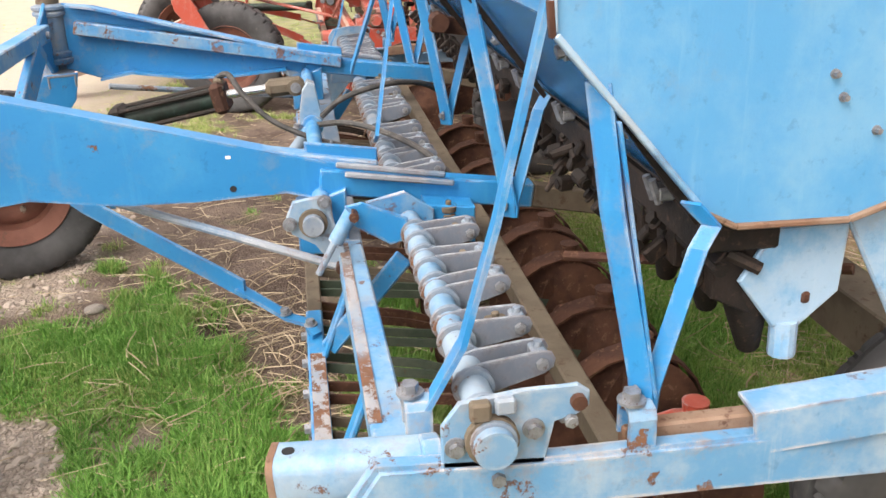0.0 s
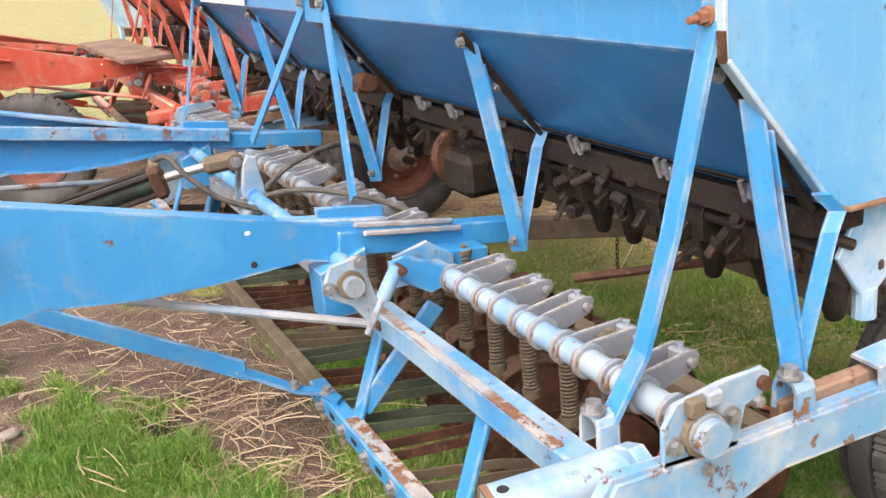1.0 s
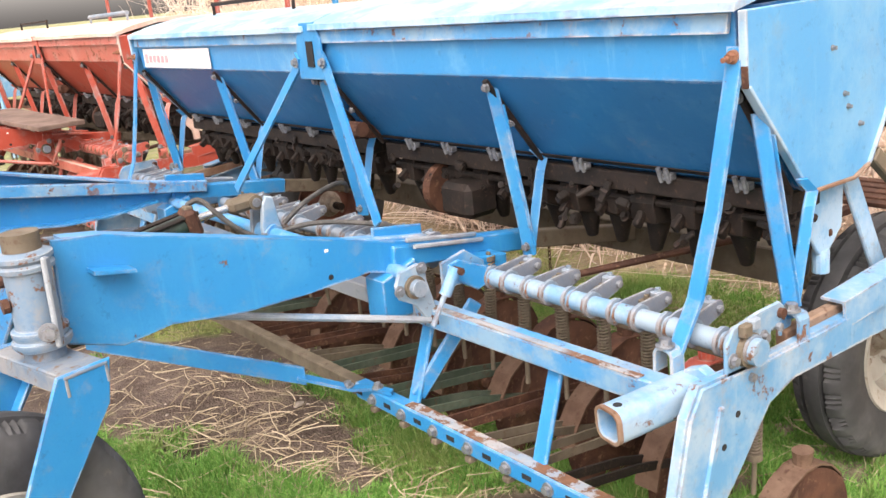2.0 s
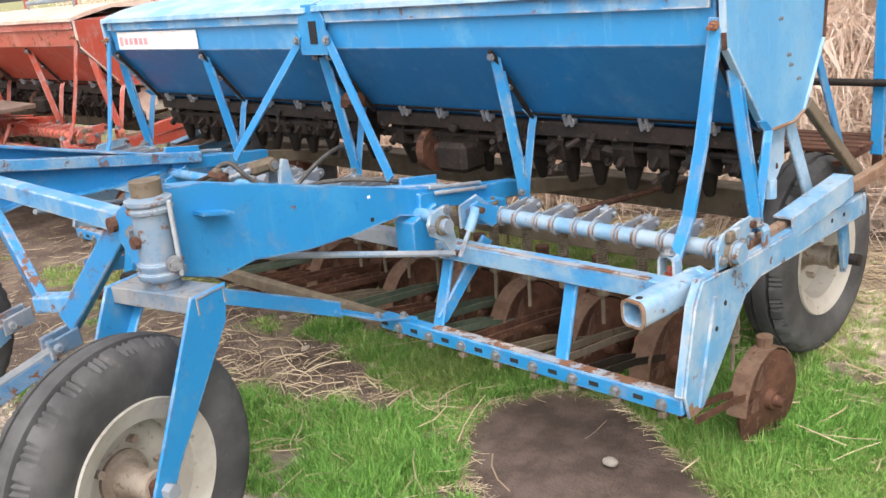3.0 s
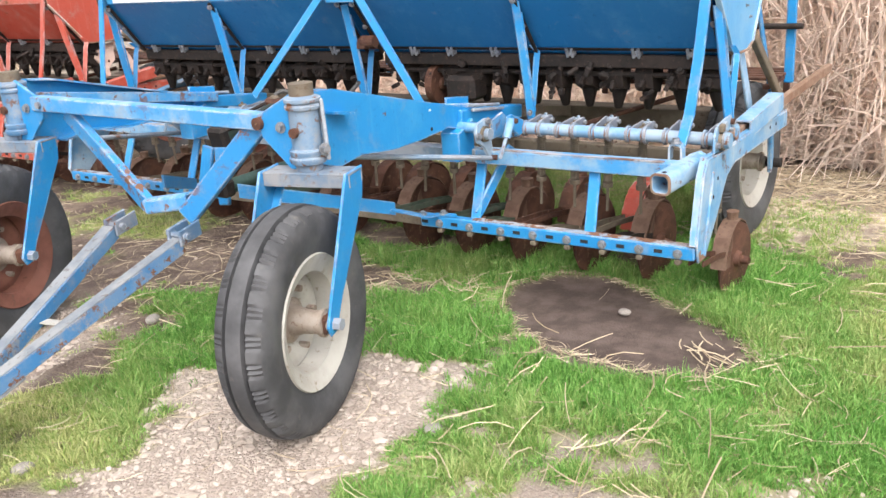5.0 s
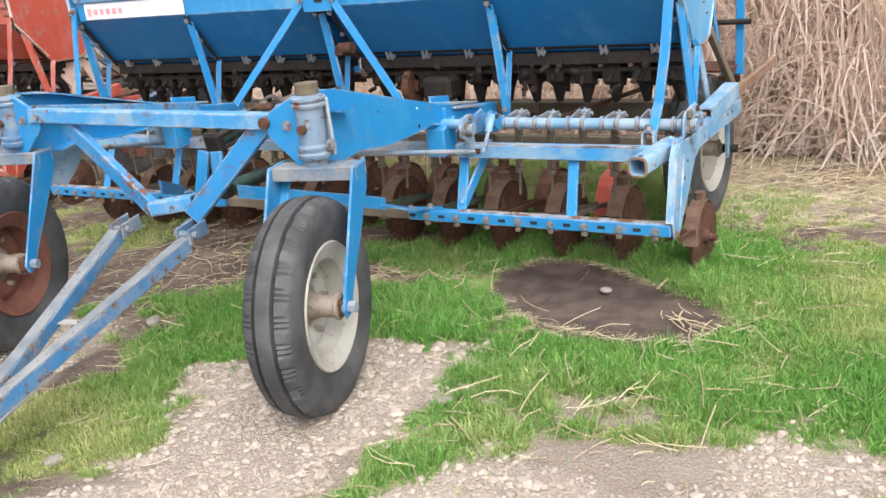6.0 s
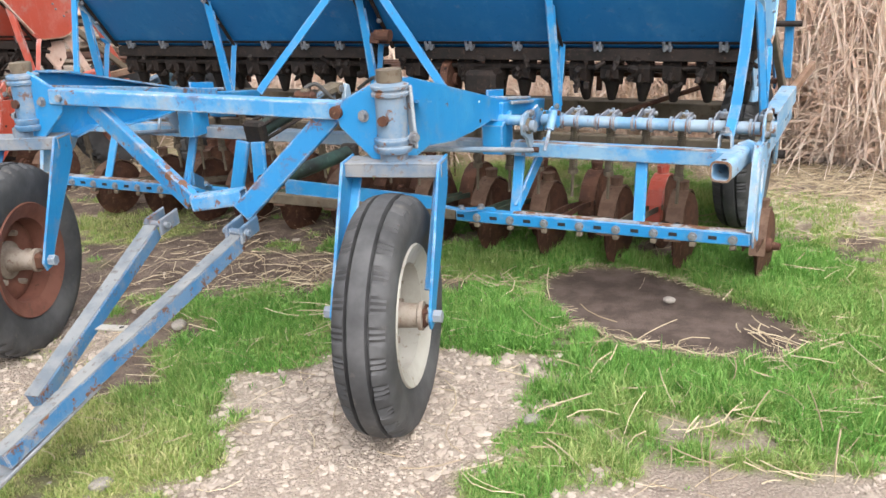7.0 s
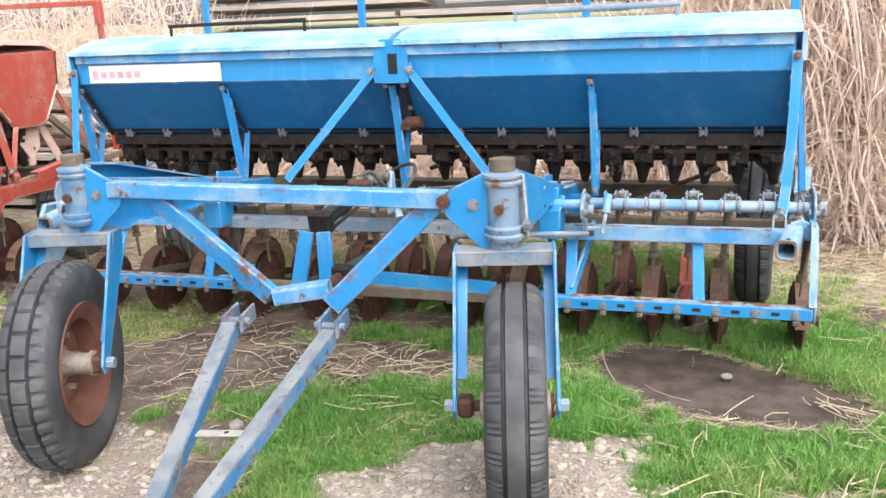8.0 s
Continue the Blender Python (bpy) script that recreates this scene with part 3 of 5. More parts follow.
def seed_drill(label, at, P, wheel_sets, headings, detail=True):
    """One seed drill about its middle: x along its width, y to the rear. P: its paints."""
    main, pale, lidp, grey = P["main"], P["pale"], P["lid"], P["grey"]
    d = thing("seed_drill", label, "seed drill", "seed drills in a row", at)
    bolt = bolt_mesh()

    def put_bolt(parent, p, axis, k=1.0):
        o = part("bolt", bolt, None, parent)
        o.matrix_basis = frame_of(p, Vector(p) + Vector(axis)) @ Matrix.Scale(k, 4)
        return o

    dark_bolt = bolt.copy()
    dark_bolt.materials[0] = GREASE

    # two grain hoppers with lids
    prof = [(0.375, 1.405), (0.389, 1.243), (0.597, 0.972), (0.635, 0.954), (0.80, 0.954), (0.865, 0.976), (1.0, 1.19), (1.02, 1.405)]
    for s in (-1, 1):
        x0, x1 = (0.03, 1.745) if s > 0 else (-1.745, -0.03)
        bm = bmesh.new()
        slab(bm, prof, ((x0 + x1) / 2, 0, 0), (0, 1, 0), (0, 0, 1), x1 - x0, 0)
        # on the blue drill the hull colour holds shade, the thin front overlay light
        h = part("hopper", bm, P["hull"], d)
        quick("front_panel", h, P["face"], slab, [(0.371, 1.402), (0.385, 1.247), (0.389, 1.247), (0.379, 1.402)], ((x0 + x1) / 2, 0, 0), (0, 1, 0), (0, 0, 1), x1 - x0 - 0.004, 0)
        lid = [(0.338, 1.392), (0.340, 1.412), (0.46, 1.445), (0.62, 1.470), (0.80, 1.474), (0.95, 1.455), (1.045, 1.412), (1.045, 1.392), (0.95, 1.43), (0.62, 1.45)]
        if s > 0:
            lid = [(y, z + 0.006) for y, z in lid]
        quick("lid", h, lidp, slab, lid, ((x0 + x1) / 2 + 0.006 * s, 0, 0), (0, 1, 0), (0, 0, 1), x1 - x0 + 0.03, 0.002, label="sun-bleached sheet lid")
        quick("lip", h, pale, slab, [(0.355, 1.352), (0.366, 1.352), (0.374, 1.394), (0.360, 1.394)], ((x0 + x1) / 2, 0, 0), (0, 1, 0), (0, 0, 1), x1 - x0 - 0.02, 0.001)
        ha, hb = ((0.52, 1.27) if s > 0 else (-1.33, -0.54))
        bm = bmesh.new()
        rod(bm, (ha, 0.62, 1.52), (hb, 0.62, 1.527), 0.014 if s > 0 else 0.009, 10)
        for x in (ha + 0.01, hb - 0.01):
            rod(bm, (x, 0.62, 1.45), (x, 0.62, 1.53), 0.008, 8)
        part("lid_handle", bm, BLUE_GREY if s > 0 else GREASE, h, smooth=True)
        xe = 1.772 * s
        ends = [(0.352, 1.40), (0.358, 1.245), (0.582, 0.984), (0.63, 0.960), (0.805, 0.957), (0.875, 0.980), (1.012, 1.19), (1.032, 1.40)]
        e = quick("end_plate", h, P["end"], slab, ends, (xe, 0, 0), (0, 1, 0), (0, 0, 1), 0.012)
        for a, b, m in ((0, 1, P["lid"]), (2, 3, RUST_LIGHT), (3, 4, RUST_LIGHT), (4, 5, RUST_LIGHT), (5, 6, P["lid"]), (6, 7, RUST)):
            pa, pb = (Vector((xe + 0.004 * s, *ends[i])) for i in (a, b))
            quick("flange", h, m, bar, pa, pb, 0.009, 0.020, (1, 0, 0), 0.002)
        quick("flange", h, P["lid"], bar, (xe + 0.006 * s, 0.360, 1.242), (xe + 0.006 * s, 0.586, 0.981), 0.009, 0.024, (1, 0, 0), 0.002)
        quick("rust_run", h, RUST, bar, (xe + 0.008 * s, 0.352, 1.285), (xe + 0.008 * s, 0.356, 1.238), 0.008, 0.014, (1, 0, 0), 0.001)
        for y, z in END_BOLTS:
            o = part("stud", bolt, None, h)
            o.matrix_basis = frame_of((xe + 0.006 * s, y, z), (xe + 1.0 * s, y, z)) @ Matrix.Diagonal((0.42, 0.42, 0.8, 1))
        quick("drip_edge", h, GREASE, bar, (x0 + 0.01, 0.580, 0.984), (x1 - 0.01, 0.580, 0.984), 0.003, 0.020, (0, -0.8, 0.6), 0)
        for x in (0.25, 0.46, 0.70, 1.08, 1.385, 1.62):
            bm = bmesh.new()
            bar(bm, (x * s - 0.02, 0.585, 0.965), (x * s + 0.02, 0.585, 0.965), 0.03, 0.022)
            rod(bm, (x * s - 0.012, 0.575, 0.95), (x * s - 0.012, 0.56, 0.99), 0.007, 6)
            rod(bm, (x * s + 0.012, 0.575, 0.95), (x * s + 0.012, 0.56, 0.99), 0.007, 6)
            part("clip", bm, ZINC, h)
        for x in (0.045, 0.91, 1.74):
            quick("rib", h, GREASE, bar, (x * s, 0.380, 1.236), (x * s, 0.592, 0.957), 0.014, 0.016, (1, 0, 0), 0.002)
            put_bolt(h, (x * s, 0.385, 1.215), (0, -1, -0.2), 0.9)
            put_bolt(h, (x * s, 0.47, 1.10), (0, -1, -0.8), 0.8)
    bm = bmesh.new()
    slab(bm, [(-0.085, 1.225), (-0.085, 1.36), (-0.05, 1.425), (0.05, 1.425), (0.085, 1.36), (0.085, 1.225)], (0, 0.352, 0), (1, 0, 0), (0, 0, 1), 0.010)
    part("centre_plate", bm, main, d)
    quick("slot", d, INNER, slab, [(-0.022, 1.27), (-0.022, 1.36), (0.022, 1.36), (0.022, 1.27)], (0.012, 0.345, 0), (1, 0, 0), (0, 0, 1), 0.006, 0)
    bm = bmesh.new()
    rod(bm, (0.02, 0.47, 1.03), (0.10, 0.47, 1.03), 0.028, 12)
    bar(bm, (0.02, 0.45, 1.02), (0.02, 0.60, 1.0), 0.05, 0.05)
    part("gear_case", bm, RUST, d)

    # seed metering under the hoppers
    n = 12
    bm_f = bmesh.new()
    lathe(bm_f, [(0.036, 0.055), (0.045, 0.01), (0.043, -0.03), (0.036, -0.06), (0.018, -0.138), (0.013, -0.143), (0.0, -0.13)], Matrix.Identity(4), 12, False)
    funnel = mesh_of("seed_funnel", bm_f, GREASE, True)
    bm_c = bmesh.new()
    slab(bm_c, [(-0.05, 0.0), (-0.055, 0.06), (-0.02, 0.11), (0.05, 0.11), (0.06, 0.03), (0.03, -0.03)], (0, 0, 0), (0, 1, 0), (0, 0, 1), 0.085)
    rod(bm_c, (-0.04, -0.02, 0.045), (0.04, -0.02, 0.045), 0.03, 10)
    bar(bm_c, (0.0, -0.05, 0.03), (0.0, -0.085, 0.0), 0.02, 0.03)
    cup = mesh_of("seed_cup", bm_c, GREASE)
    rnd = random.Random(5)
    clutter = []
    for size, mat in (((0.035, 0.025, 0.016), GREASE), ((0.022, 0.012, 0.035), GREASE), ((0.045, 0.016, 0.010), GREASE)):
        bm = bmesh.new()
        bar(bm, (0, 0, -size[2]), (0, 0, size[2]), size[0], size[1], bevel=0.004)
        rod(bm, (-size[0] * 0.6, 0, 0), (size[0] * 0.6, 0, 0), 0.011, 8)
        clutter.append(mesh_of("feed_bracket", bm, mat))
    for s in (-1, 1):
        for i in range(n):
            x = s * (0.13 + 0.141 * i)
            c = part("seed_cup", cup, None, d)
            c.matrix_basis = pose(x, 0.68, 0.815, rnd.uniform(-8, 8), 0, rnd.uniform(-6, 6))
            f = part("seed_funnel", funnel, None, d)
            f.matrix_basis = pose(x + rnd.uniform(-0.012, 0.012), 0.70, 0.853, rnd.uniform(-9, 9), rnd.uniform(-6, 6), 0)
            if rnd.random() < 0.6:
                k = part("feed_lever", dark_bolt, None, d)
                k.matrix_basis = pose(x + rnd.uniform(-0.05, 0.05), 0.60, 0.87 + rnd.uniform(-0.05, 0.05), 70 + rnd.uniform(-30, 30), rnd.uniform(-30, 30), 0) @ Matrix.Scale(rnd.uniform(0.6, 1.2), 4)
            for _ in range(3):
                k = part("feed_bracket", clutter[rnd.randrange(3)], None, d)
                k.matrix_basis = pose(x + rnd.uniform(-0.06, 0.06), rnd.uniform(0.57, 0.72), rnd.uniform(0.79, 0.93), rnd.uniform(-60, 60), rnd.uniform(-40, 40), rnd.uniform(0, 180))
        for y, z, r in ((0.64, 0.87, 0.012), (0.74, 0.845, 0.012)):
            quick("feed_shaft", d, GREASE, rod, (0.06 * s, y, z), (1.73 * s, y, z), r, 8)
        quick("feed_rail", d, GREASE, bar, (0.05 * s, 0.66, 0.930), (1.74 * s, 0.66, 0.930), 0.13, 0.055)
        quick("tube_rail", d, RUST, bar, (0.05 * s, 0.78, 0.815), (1.74 * s, 0.78, 0.815), 0.015, 0.02)
    bm = bmesh.new()
    rod(bm, (0.30, 0.66, 0.80), (0.34, 0.66, 0.80), 0.095, 24)
    rod(bm, (0.29, 0.66, 0.80), (0.36, 0.66, 0.80), 0.03, 12)
    part("drive_sprocket", bm, RUST, d)
    quick("gear_box", d, GREASE, bar, (0.44, 0.60, 0.80), (0.60, 0.60, 0.80), 0.14, 0.12, bevel=0.02)
    quick("lift_rod", d, RUST, rod, (0.98, 0.62, 0.60), (1.45, 1.05, 0.72), 0.012, 8)

    # stays that carry the hoppers
    for x in (-1.805, -0.91, -0.02, 0.91, 1.795):
        end = abs(x) > 1.5
        y0, z0, dx = (0.424, 1.175, -0.028 * (1 if x > 0 else -1)) if end else (0.405, 1.21, 0.0)
        bm = bmesh.new()
        bent(bm, [(x + dx, y0, z0), (x + 0.004 + dx * 0.6, 0.446, 1.0), (x + 0.004, 0.494, 0.740), (x + 0.006, 0.498, 0.685)], 0.036, 0.008, (0.55, 0.85, 0))
        bar(bm, (x + dx * 0.9 + 0.016, y0 + 0.024, z0 - 0.05), (x + 0.020, 0.512, 0.715), 0.005, 0.011, (1, 0, 0), 0.001)
        part("hopper_stay", bm, main, d)
        bm = bmesh.new()
        bent(bm, [(x - 0.004, 0.555, 1.005), (x + 0.004, 0.585, 0.972), (x + 0.008, 0.566, 0.94), (x + 0.008, 0.510, 0.725), (x + 0.008, 0.506, 0.685)], 0.028, 0.007, (0.6, 0.8, 0))
        part("hopper_stay", bm, P["stay"], d)
        put_bolt(d, (x + 0.004, 0.489, 0.715), (0.2, -1, 0), 0.9)
    for s in (-1, 1):
        bm = bmesh.new()
        bent(bm, [(1.752 * s, 0.362, 1.325), (1.752 * s, 0.355, 1.28), (1.742 * s, 0.29, 0.98), (1.728 * s, 0.242, 0.79), (1.714 * s, 0.187, 0.680)], 0.041, 0.009, (1, -0.1, 0))
        st = part("strap", bm, main, d)
        quick("washer", st, RUST_RED, rod, (1.752 * s, 0.360, 1.305), (1.752 * s, 0.348, 1.304), 0.015, 16)
        quick("nut", st, RUST_RED, rod, (1.752 * s, 0.347, 1.304), (1.752 * s, 0.334, 1.303), 0.011, 6)
        quick("stud", st, RUST_RED, rod, (1.752 * s, 0.332, 1.303), (1.752 * s, 0.316, 1.301), 0.006, 10)
        bm = bmesh.new()
        bent(bm, [(0.085 * s, 0.345, 1.31), (0.10 * s, 0.350, 1.27), (0.485 * s, 0.232, 0.82), (0.510 * s, 0.224, 0.788)], 0.038, 0.009, (0.9 * s, 0.1, 0.75))
        st = part("strap", bm, main, d)
        put_bolt(st, (0.095 * s, 0.342, 1.285), (0, -1, 0.1), 1.1)

    # front frame: top beam, perforated bottom beam, posts
    quick("top_beam", d, pale, bar, (0.86, 0.118, 0.606), (1.75, 0.130, 0.606), 0.06, 0.06)
    quick("top_beam", d, pale, bar, (-1.75, 0.130, 0.606), (-0.86, 0.118, 0.606), 0.06, 0.06)
    for lo, hi in ((0.88, 1.68), (-1.68, -0.88)):
        quick("worn_edge", d, P["edge"], bar, (lo, 0.104, 0.6375), (hi, 0.108, 0.6375), 0.022, 0.003, bevel=0)
    quick("middle_beam", d, grey, bar, (-0.86, 0.122, 0.606), (0.86, 0.122, 0.606), 0.056, 0.056)
    quick("bottom_beam", d, OLIVE, bar, (-0.62, 0.022, 0.324), (0.62, 0.022, 0.324), 0.042, 0.048)
    for s in (-1, 1):
        lo, hi = (0.62, 1.838) if s > 0 else (-1.838, -0.62)
        b = quick("bottom_beam", d, main, bar, (lo, 0.026, 0.335), (hi, 0.026, 0.335), 0.044, 0.052)
        b.location = (0, -0.006, -0.011)
        quick("worn_top", b, P["edge"], bar, (lo + 0.26 * (s > 0), 0.028, 0.3625), (hi - 0.26 * (s < 0), 0.028, 0.3625), 0.036, 0.003, bevel=0)
        for i in range(8):
            put_bolt(b, (s * (1.776 - 0.151 * i), 0.004, 0.332), (0, -1, 0), 1.1)
            quick("slot", b, INNER, bar, (s * (1.70 - 0.151 * i) - 0.016, 0.0035, 0.334), (s * (1.70 - 0.151 * i) + 0.016, 0.0035, 0.334), 0.003, 0.014, bevel=0)
            quick("clamp", b, OLIVE, bar, (s * (1.776 - 0.151 * i) - 0.012, 0.01, 0.300), (s * (1.776 - 0.151 * i) + 0.012, 0.01, 0.300), 0.03, 0.02)
        for x in (0.880, 1.405):
            quick("post", d, main, bar, (x * s, 0.038, 0.345), (x * s * 0.990, 0.135, 0.585), 0.048, 0.014, (0, 1, 0))
        quick("post", d, main, bar, (0.885 * s, 0.05, 0.365), (0.955 * s, 0.24, 0.62), 0.016, 0.045, (0, 0, 1))
        # side frame: a bent plate from the bottom beam up and back to the wheel
        xs = 1.845 * s
        out = [(0.02, 0.285), (-0.005, 0.36), (0.06, 0.60), (0.10, 0.66), (0.36, 0.645), (0.78, 0.640), (1.25, 0.615), (1.25, 0.545), (0.80, 0.560), (0.44, 0.572), (0.34, 0.545), (0.21, 0.40), (0.09, 0.285)]
        sp = quick("side_plate", d, P["side"], slab, out, (xs, 0, 0), (0, 1, 0), (0, 0, 1), 0.010)
        quick("fold", sp, P["side"], slab, [(-0.012, 0.36), (0.052, 0.605), (0.095, 0.668), (0.36, 0.652), (0.78, 0.648), (1.25, 0.622), (1.25, 0.614), (0.78, 0.640), (0.36, 0.644), (0.10, 0.658), (0.06, 0.60), (-0.004, 0.36)],
              (xs - 0.012 * s, 0, 0), (0, 1, 0), (0, 0, 1), 0.024, 0)
        quick("rust_patch", sp, RUST_LIGHT, slab, [(0.022, 0.288), (0.012, 0.325), (0.03, 0.335), (0.04, 0.31), (0.07, 0.312), (0.085, 0.288)], (xs + 0.0045 * s, 0, 0), (0, 1, 0), (0, 0, 1), 0.004, 0)
        quick("fold", sp, P["side"], bar, (xs + 0.006 * s, 0.07, 0.30), (xs + 0.006 * s, 0.16, 0.60), 0.012, 0.02)
        for y, z in ((0.17, 0.50), (0.22, 0.56), (0.95, 0.60), (1.05, 0.595)):
            quick("hole", sp, INNER, rod, (xs + 0.0045 * s, y, z), (xs + 0.0065 * s, y, z), 0.008, 10)
        # open-ended square tube at the front corner
        bm = bmesh.new()
        rolled(bm, round_rect(0.078, 0.078, 0.022), (1.735 * s, -0.075, 0.612), (1.775 * s, 0.16, 0.625), hollow=0.80)
        tb = part("corner_tube", bm, P["side"], d, smooth=True)
        tb.location = (-0.010 * s, 0.022, -0.016)
        bm = bmesh.new()
        rolled(bm, round_rect(0.0795, 0.0795, 0.0225), (1.7345 * s, -0.077, 0.6119), (1.7365 * s, -0.066, 0.6126), hollow=0.84)
        part("rusty_mouth", bm, RUST_LIGHT, tb, smooth=True)
        quick("hole", tb, INNER, rod, (1.742 * s, -0.05, 0.651), (1.742 * s, -0.05, 0.6538), 0.010, 12)
        bm = bmesh.new()
        slab(bm, [(-0.05, -0.03), (-0.04, 0.04), (0.0, 0.055), (0.05, 0.03), (0.05, -0.03)], (1.80 * s, 0.16, 0.63), (1, 0, 0), (0, 0, 1), 0.03)
        part("weld_lug", bm, P["side"], tb)
        # channel and rusty bar that run back over the wheel
        bm = bmesh.new()
        c_out = [(0.034, 0.036), (-0.032, 0.036), (-0.032, 0.029), (0.027, 0.029), (0.027, -0.029), (-0.032, -0.029), (-0.032, -0.036), (0.034, -0.036)]
        rolled(bm, [(-u * s, w) for u, w in c_out], (1.814 * s, 0.662, 0.652), (1.845 * s, 1.05, 0.700))
        part("channel", bm, P["side"], d)
        quick("step_bar", d, RUST_LIGHT, bar, (1.793 * s, 0.47, 0.640), (1.880 * s, 1.96, 0.700), 0.03, 0.045)
        quick("bracket", d, OLIVE, slab, [(0.95, 0.60), (1.20, 0.60), (1.20, 0.52)], (1.80 * s, 0, 0), (0, 1, 0), (0, 0, 1), 0.012)
        # stirrup under the strap and the one on the side frame
        for x, y, z in ((1.706, 0.172, 0.645), (1.818, 0.485, 0.660)):
            bm = bmesh.new()
            bent(bm, [(x * s - 0.024, y, z - 0.01), (x * s - 0.023, y, z + 0.035), (x * s - 0.018, y, z + 0.046), (x * s, y, z + 0.050), (x * s + 0.018, y, z + 0.046), (x * s + 0.023, y, z + 0.035), (x * s + 0.024, y, z - 0.01)], 0.042, 0.007, (0, 1, 0))
            part("stirrup", bm, pale, d)
            put_bolt(d, (x * s, y - 0.01, z + 0.054), (0, 0, 1), 1.3)

    # pressure shaft with its forked levers, springs and coulters
    arm_f, boot_f, disc_f = coulter_meshes(0.50, RUST_DUSTY)
    arm_r, boot_r, disc_r = coulter_meshes(0.76, RUST)
    red_boot = None
    if detail:
        red_boot = coulter_meshes(0.76, RED)[1]
    spring = spring_mesh(0.40)
    bm = bmesh.new()
    slab(bm, [(-0.026, -0.022), (-0.032, 0.0), (-0.02, 0.024), (0.02, 0.028), (0.118, 0.021), (0.134, 0.013), (0.138, 0.0), (0.132, -0.014), (0.116, -0.021), (0.02, -0.028)], (0, 0, 0), (0, 1, 0), (0, 0, 1), 0.006)
    lever = mesh_of("lever_plate", bm, P["lever"])
    bm = bmesh.new()
    rod(bm, (-0.036, 0, 0), (0.038, 0, 0), 0.0075, 10)
    rod(bm, (0.029, 0, 0), (0.036, 0, 0), 0.0105, 6)
    rod(bm, (-0.035, 0, 0), (-0.028, 0, 0), 0.012, 6)
    pin_m = mesh_of("pin", bm, ZINC)
    bm = bmesh.new()
    bar(bm, (-0.019, 0, 0.002), (0.019, 0, 0.002), 0.026, 0.03)
    rod(bm, (0, 0, 0.01), (0, 0, 0.026), 0.007, 8)
    trun = mesh_of("trunnion", bm, BLUE_GREY)
    bm = bmesh.new()
    rod(bm, (-0.005, 0, 0), (0.005, 0, 0), 0.034, 16)
    collar = mesh_of("collar", bm, grey, True)
    quick("pressure_shaft", d, grey, rod, (-0.74, 0.262, 0.698), (0.74, 0.262, 0.698), 0.023, 16, smooth=True)
    for s in (-1, 1):
        sh = quick("pressure_shaft", d, grey if s < 0 else P["shaft"], rod, (0.93 * s, 0.258, 0.700), (1.82 * s, 0.262, 0.698), 0.025, 18, smooth=True)
        for i in range(12):
            x = s * (1.79 - 0.154 * i)
            front = i % 2 == 0
            if i not in (6, 7):
                xl, tilt = x + 0.032 * s, 9 + rnd.uniform(-4, 4)
                base = pose(xl, 0.261, 0.699, tilt, 0, rnd.uniform(-1.5, 1.5))
                for o in (-0.024, 0.024):
                    if i == 0 and o * s > 0:
                        continue
                    lv = part("lever_plate", lever, None, sh)
                    lv.matrix_basis = base @ pose(o, 0, 0, 0, 0, rnd.uniform(-1.5, 1.5))
                pn = part("pin", pin_m, None, sh)
                pn.matrix_basis = base @ pose(0, 0.114, 0)
                tr = part("trunnion", trun, None, sh)
                tr.matrix_basis = base @ pose(0, 0.114, 0, -tilt, 0, 0)
                for o in (-0.038, 0.038):
                    cl = part("collar", collar, None, sh)
                    cl.matrix_basis = pose(xl + o, 0.261, 0.699)
            if i == 1:
                continue
            c = new("coulter", (arm_f if front else arm_r)[rnd.randrange(4)])
            c.parent = d
            c.matrix_basis = pose(x + (0.05 * s if i == 0 else 0), 0.03, 0.320, 0, 0, rnd.uniform(-1.5, 1.5))
            if i == 0:
                c.matrix_basis = c.matrix_basis @ pose(-0.005 * s, 0, -0.04) @ Matrix.Diagonal((0.85, 0.94, 0.88, 1))
            tagged(c, "rusty disc coulter with coil spring")
            part("boot", red_boot if (red_boot and s > 0 and i == 3) else (boot_f if front else boot_r), None, c)
            for m in (disc_f if front else disc_r):
                part("disc", m, None, c)
            sp = part("spring", spring, None, c)
            sp.matrix_basis = pose((-0.02 if i == 0 else 0.012) * s, 0.325, 0.04, 1.5 + rnd.uniform(-2, 2), 3.0 * s, 0)
        bm = bmesh.new()
        slab(bm, [(-0.078, -0.058), (-0.078, 0.028), (-0.052, 0.064), (0.03, 0.074), (0.045, 0.070), (0.118, 0.076), (0.136, 0.062), (0.136, 0.040), (0.120, 0.026), (0.082, 0.022), (0.072, -0.05), (0.05, -0.095), (-0.045, -0.100)],
             (1.866 * s, 0.238, 0.718), (0, 1, 0), (0, 0, 1), 0.010)
        eb = part("shaft_bearing", bm, P["bearing"], d)
        eb.location = (-0.026 * s, 0.029, -0.025)
        quick("shaft_end", eb, P["bearing"], rod, (1.862 * s, 0.231, 0.722), (1.908 * s, 0.231, 0.722), 0.030, 20, smooth=True)
        quick("collar", eb, OLIVE, rod, (1.868 * s, 0.231, 0.722), (1.884 * s, 0.231, 0.722), 0.039, 18)
        quick("block", eb, OLIVE, bar, (1.870 * s, 0.214, 0.772), (1.890 * s, 0.214, 0.772), 0.030, 0.030)
        quick("block", eb, P["bearing"], bar, (1.870 * s, 0.250, 0.776), (1.886 * s, 0.250, 0.776), 0.030, 0.026)
        for y, z in ((0.180, 0.712), (0.292, 0.730), (0.240, 0.655)):
            put_bolt(eb, (1.871 * s, y, z), (s, 0, 0), 1.0)
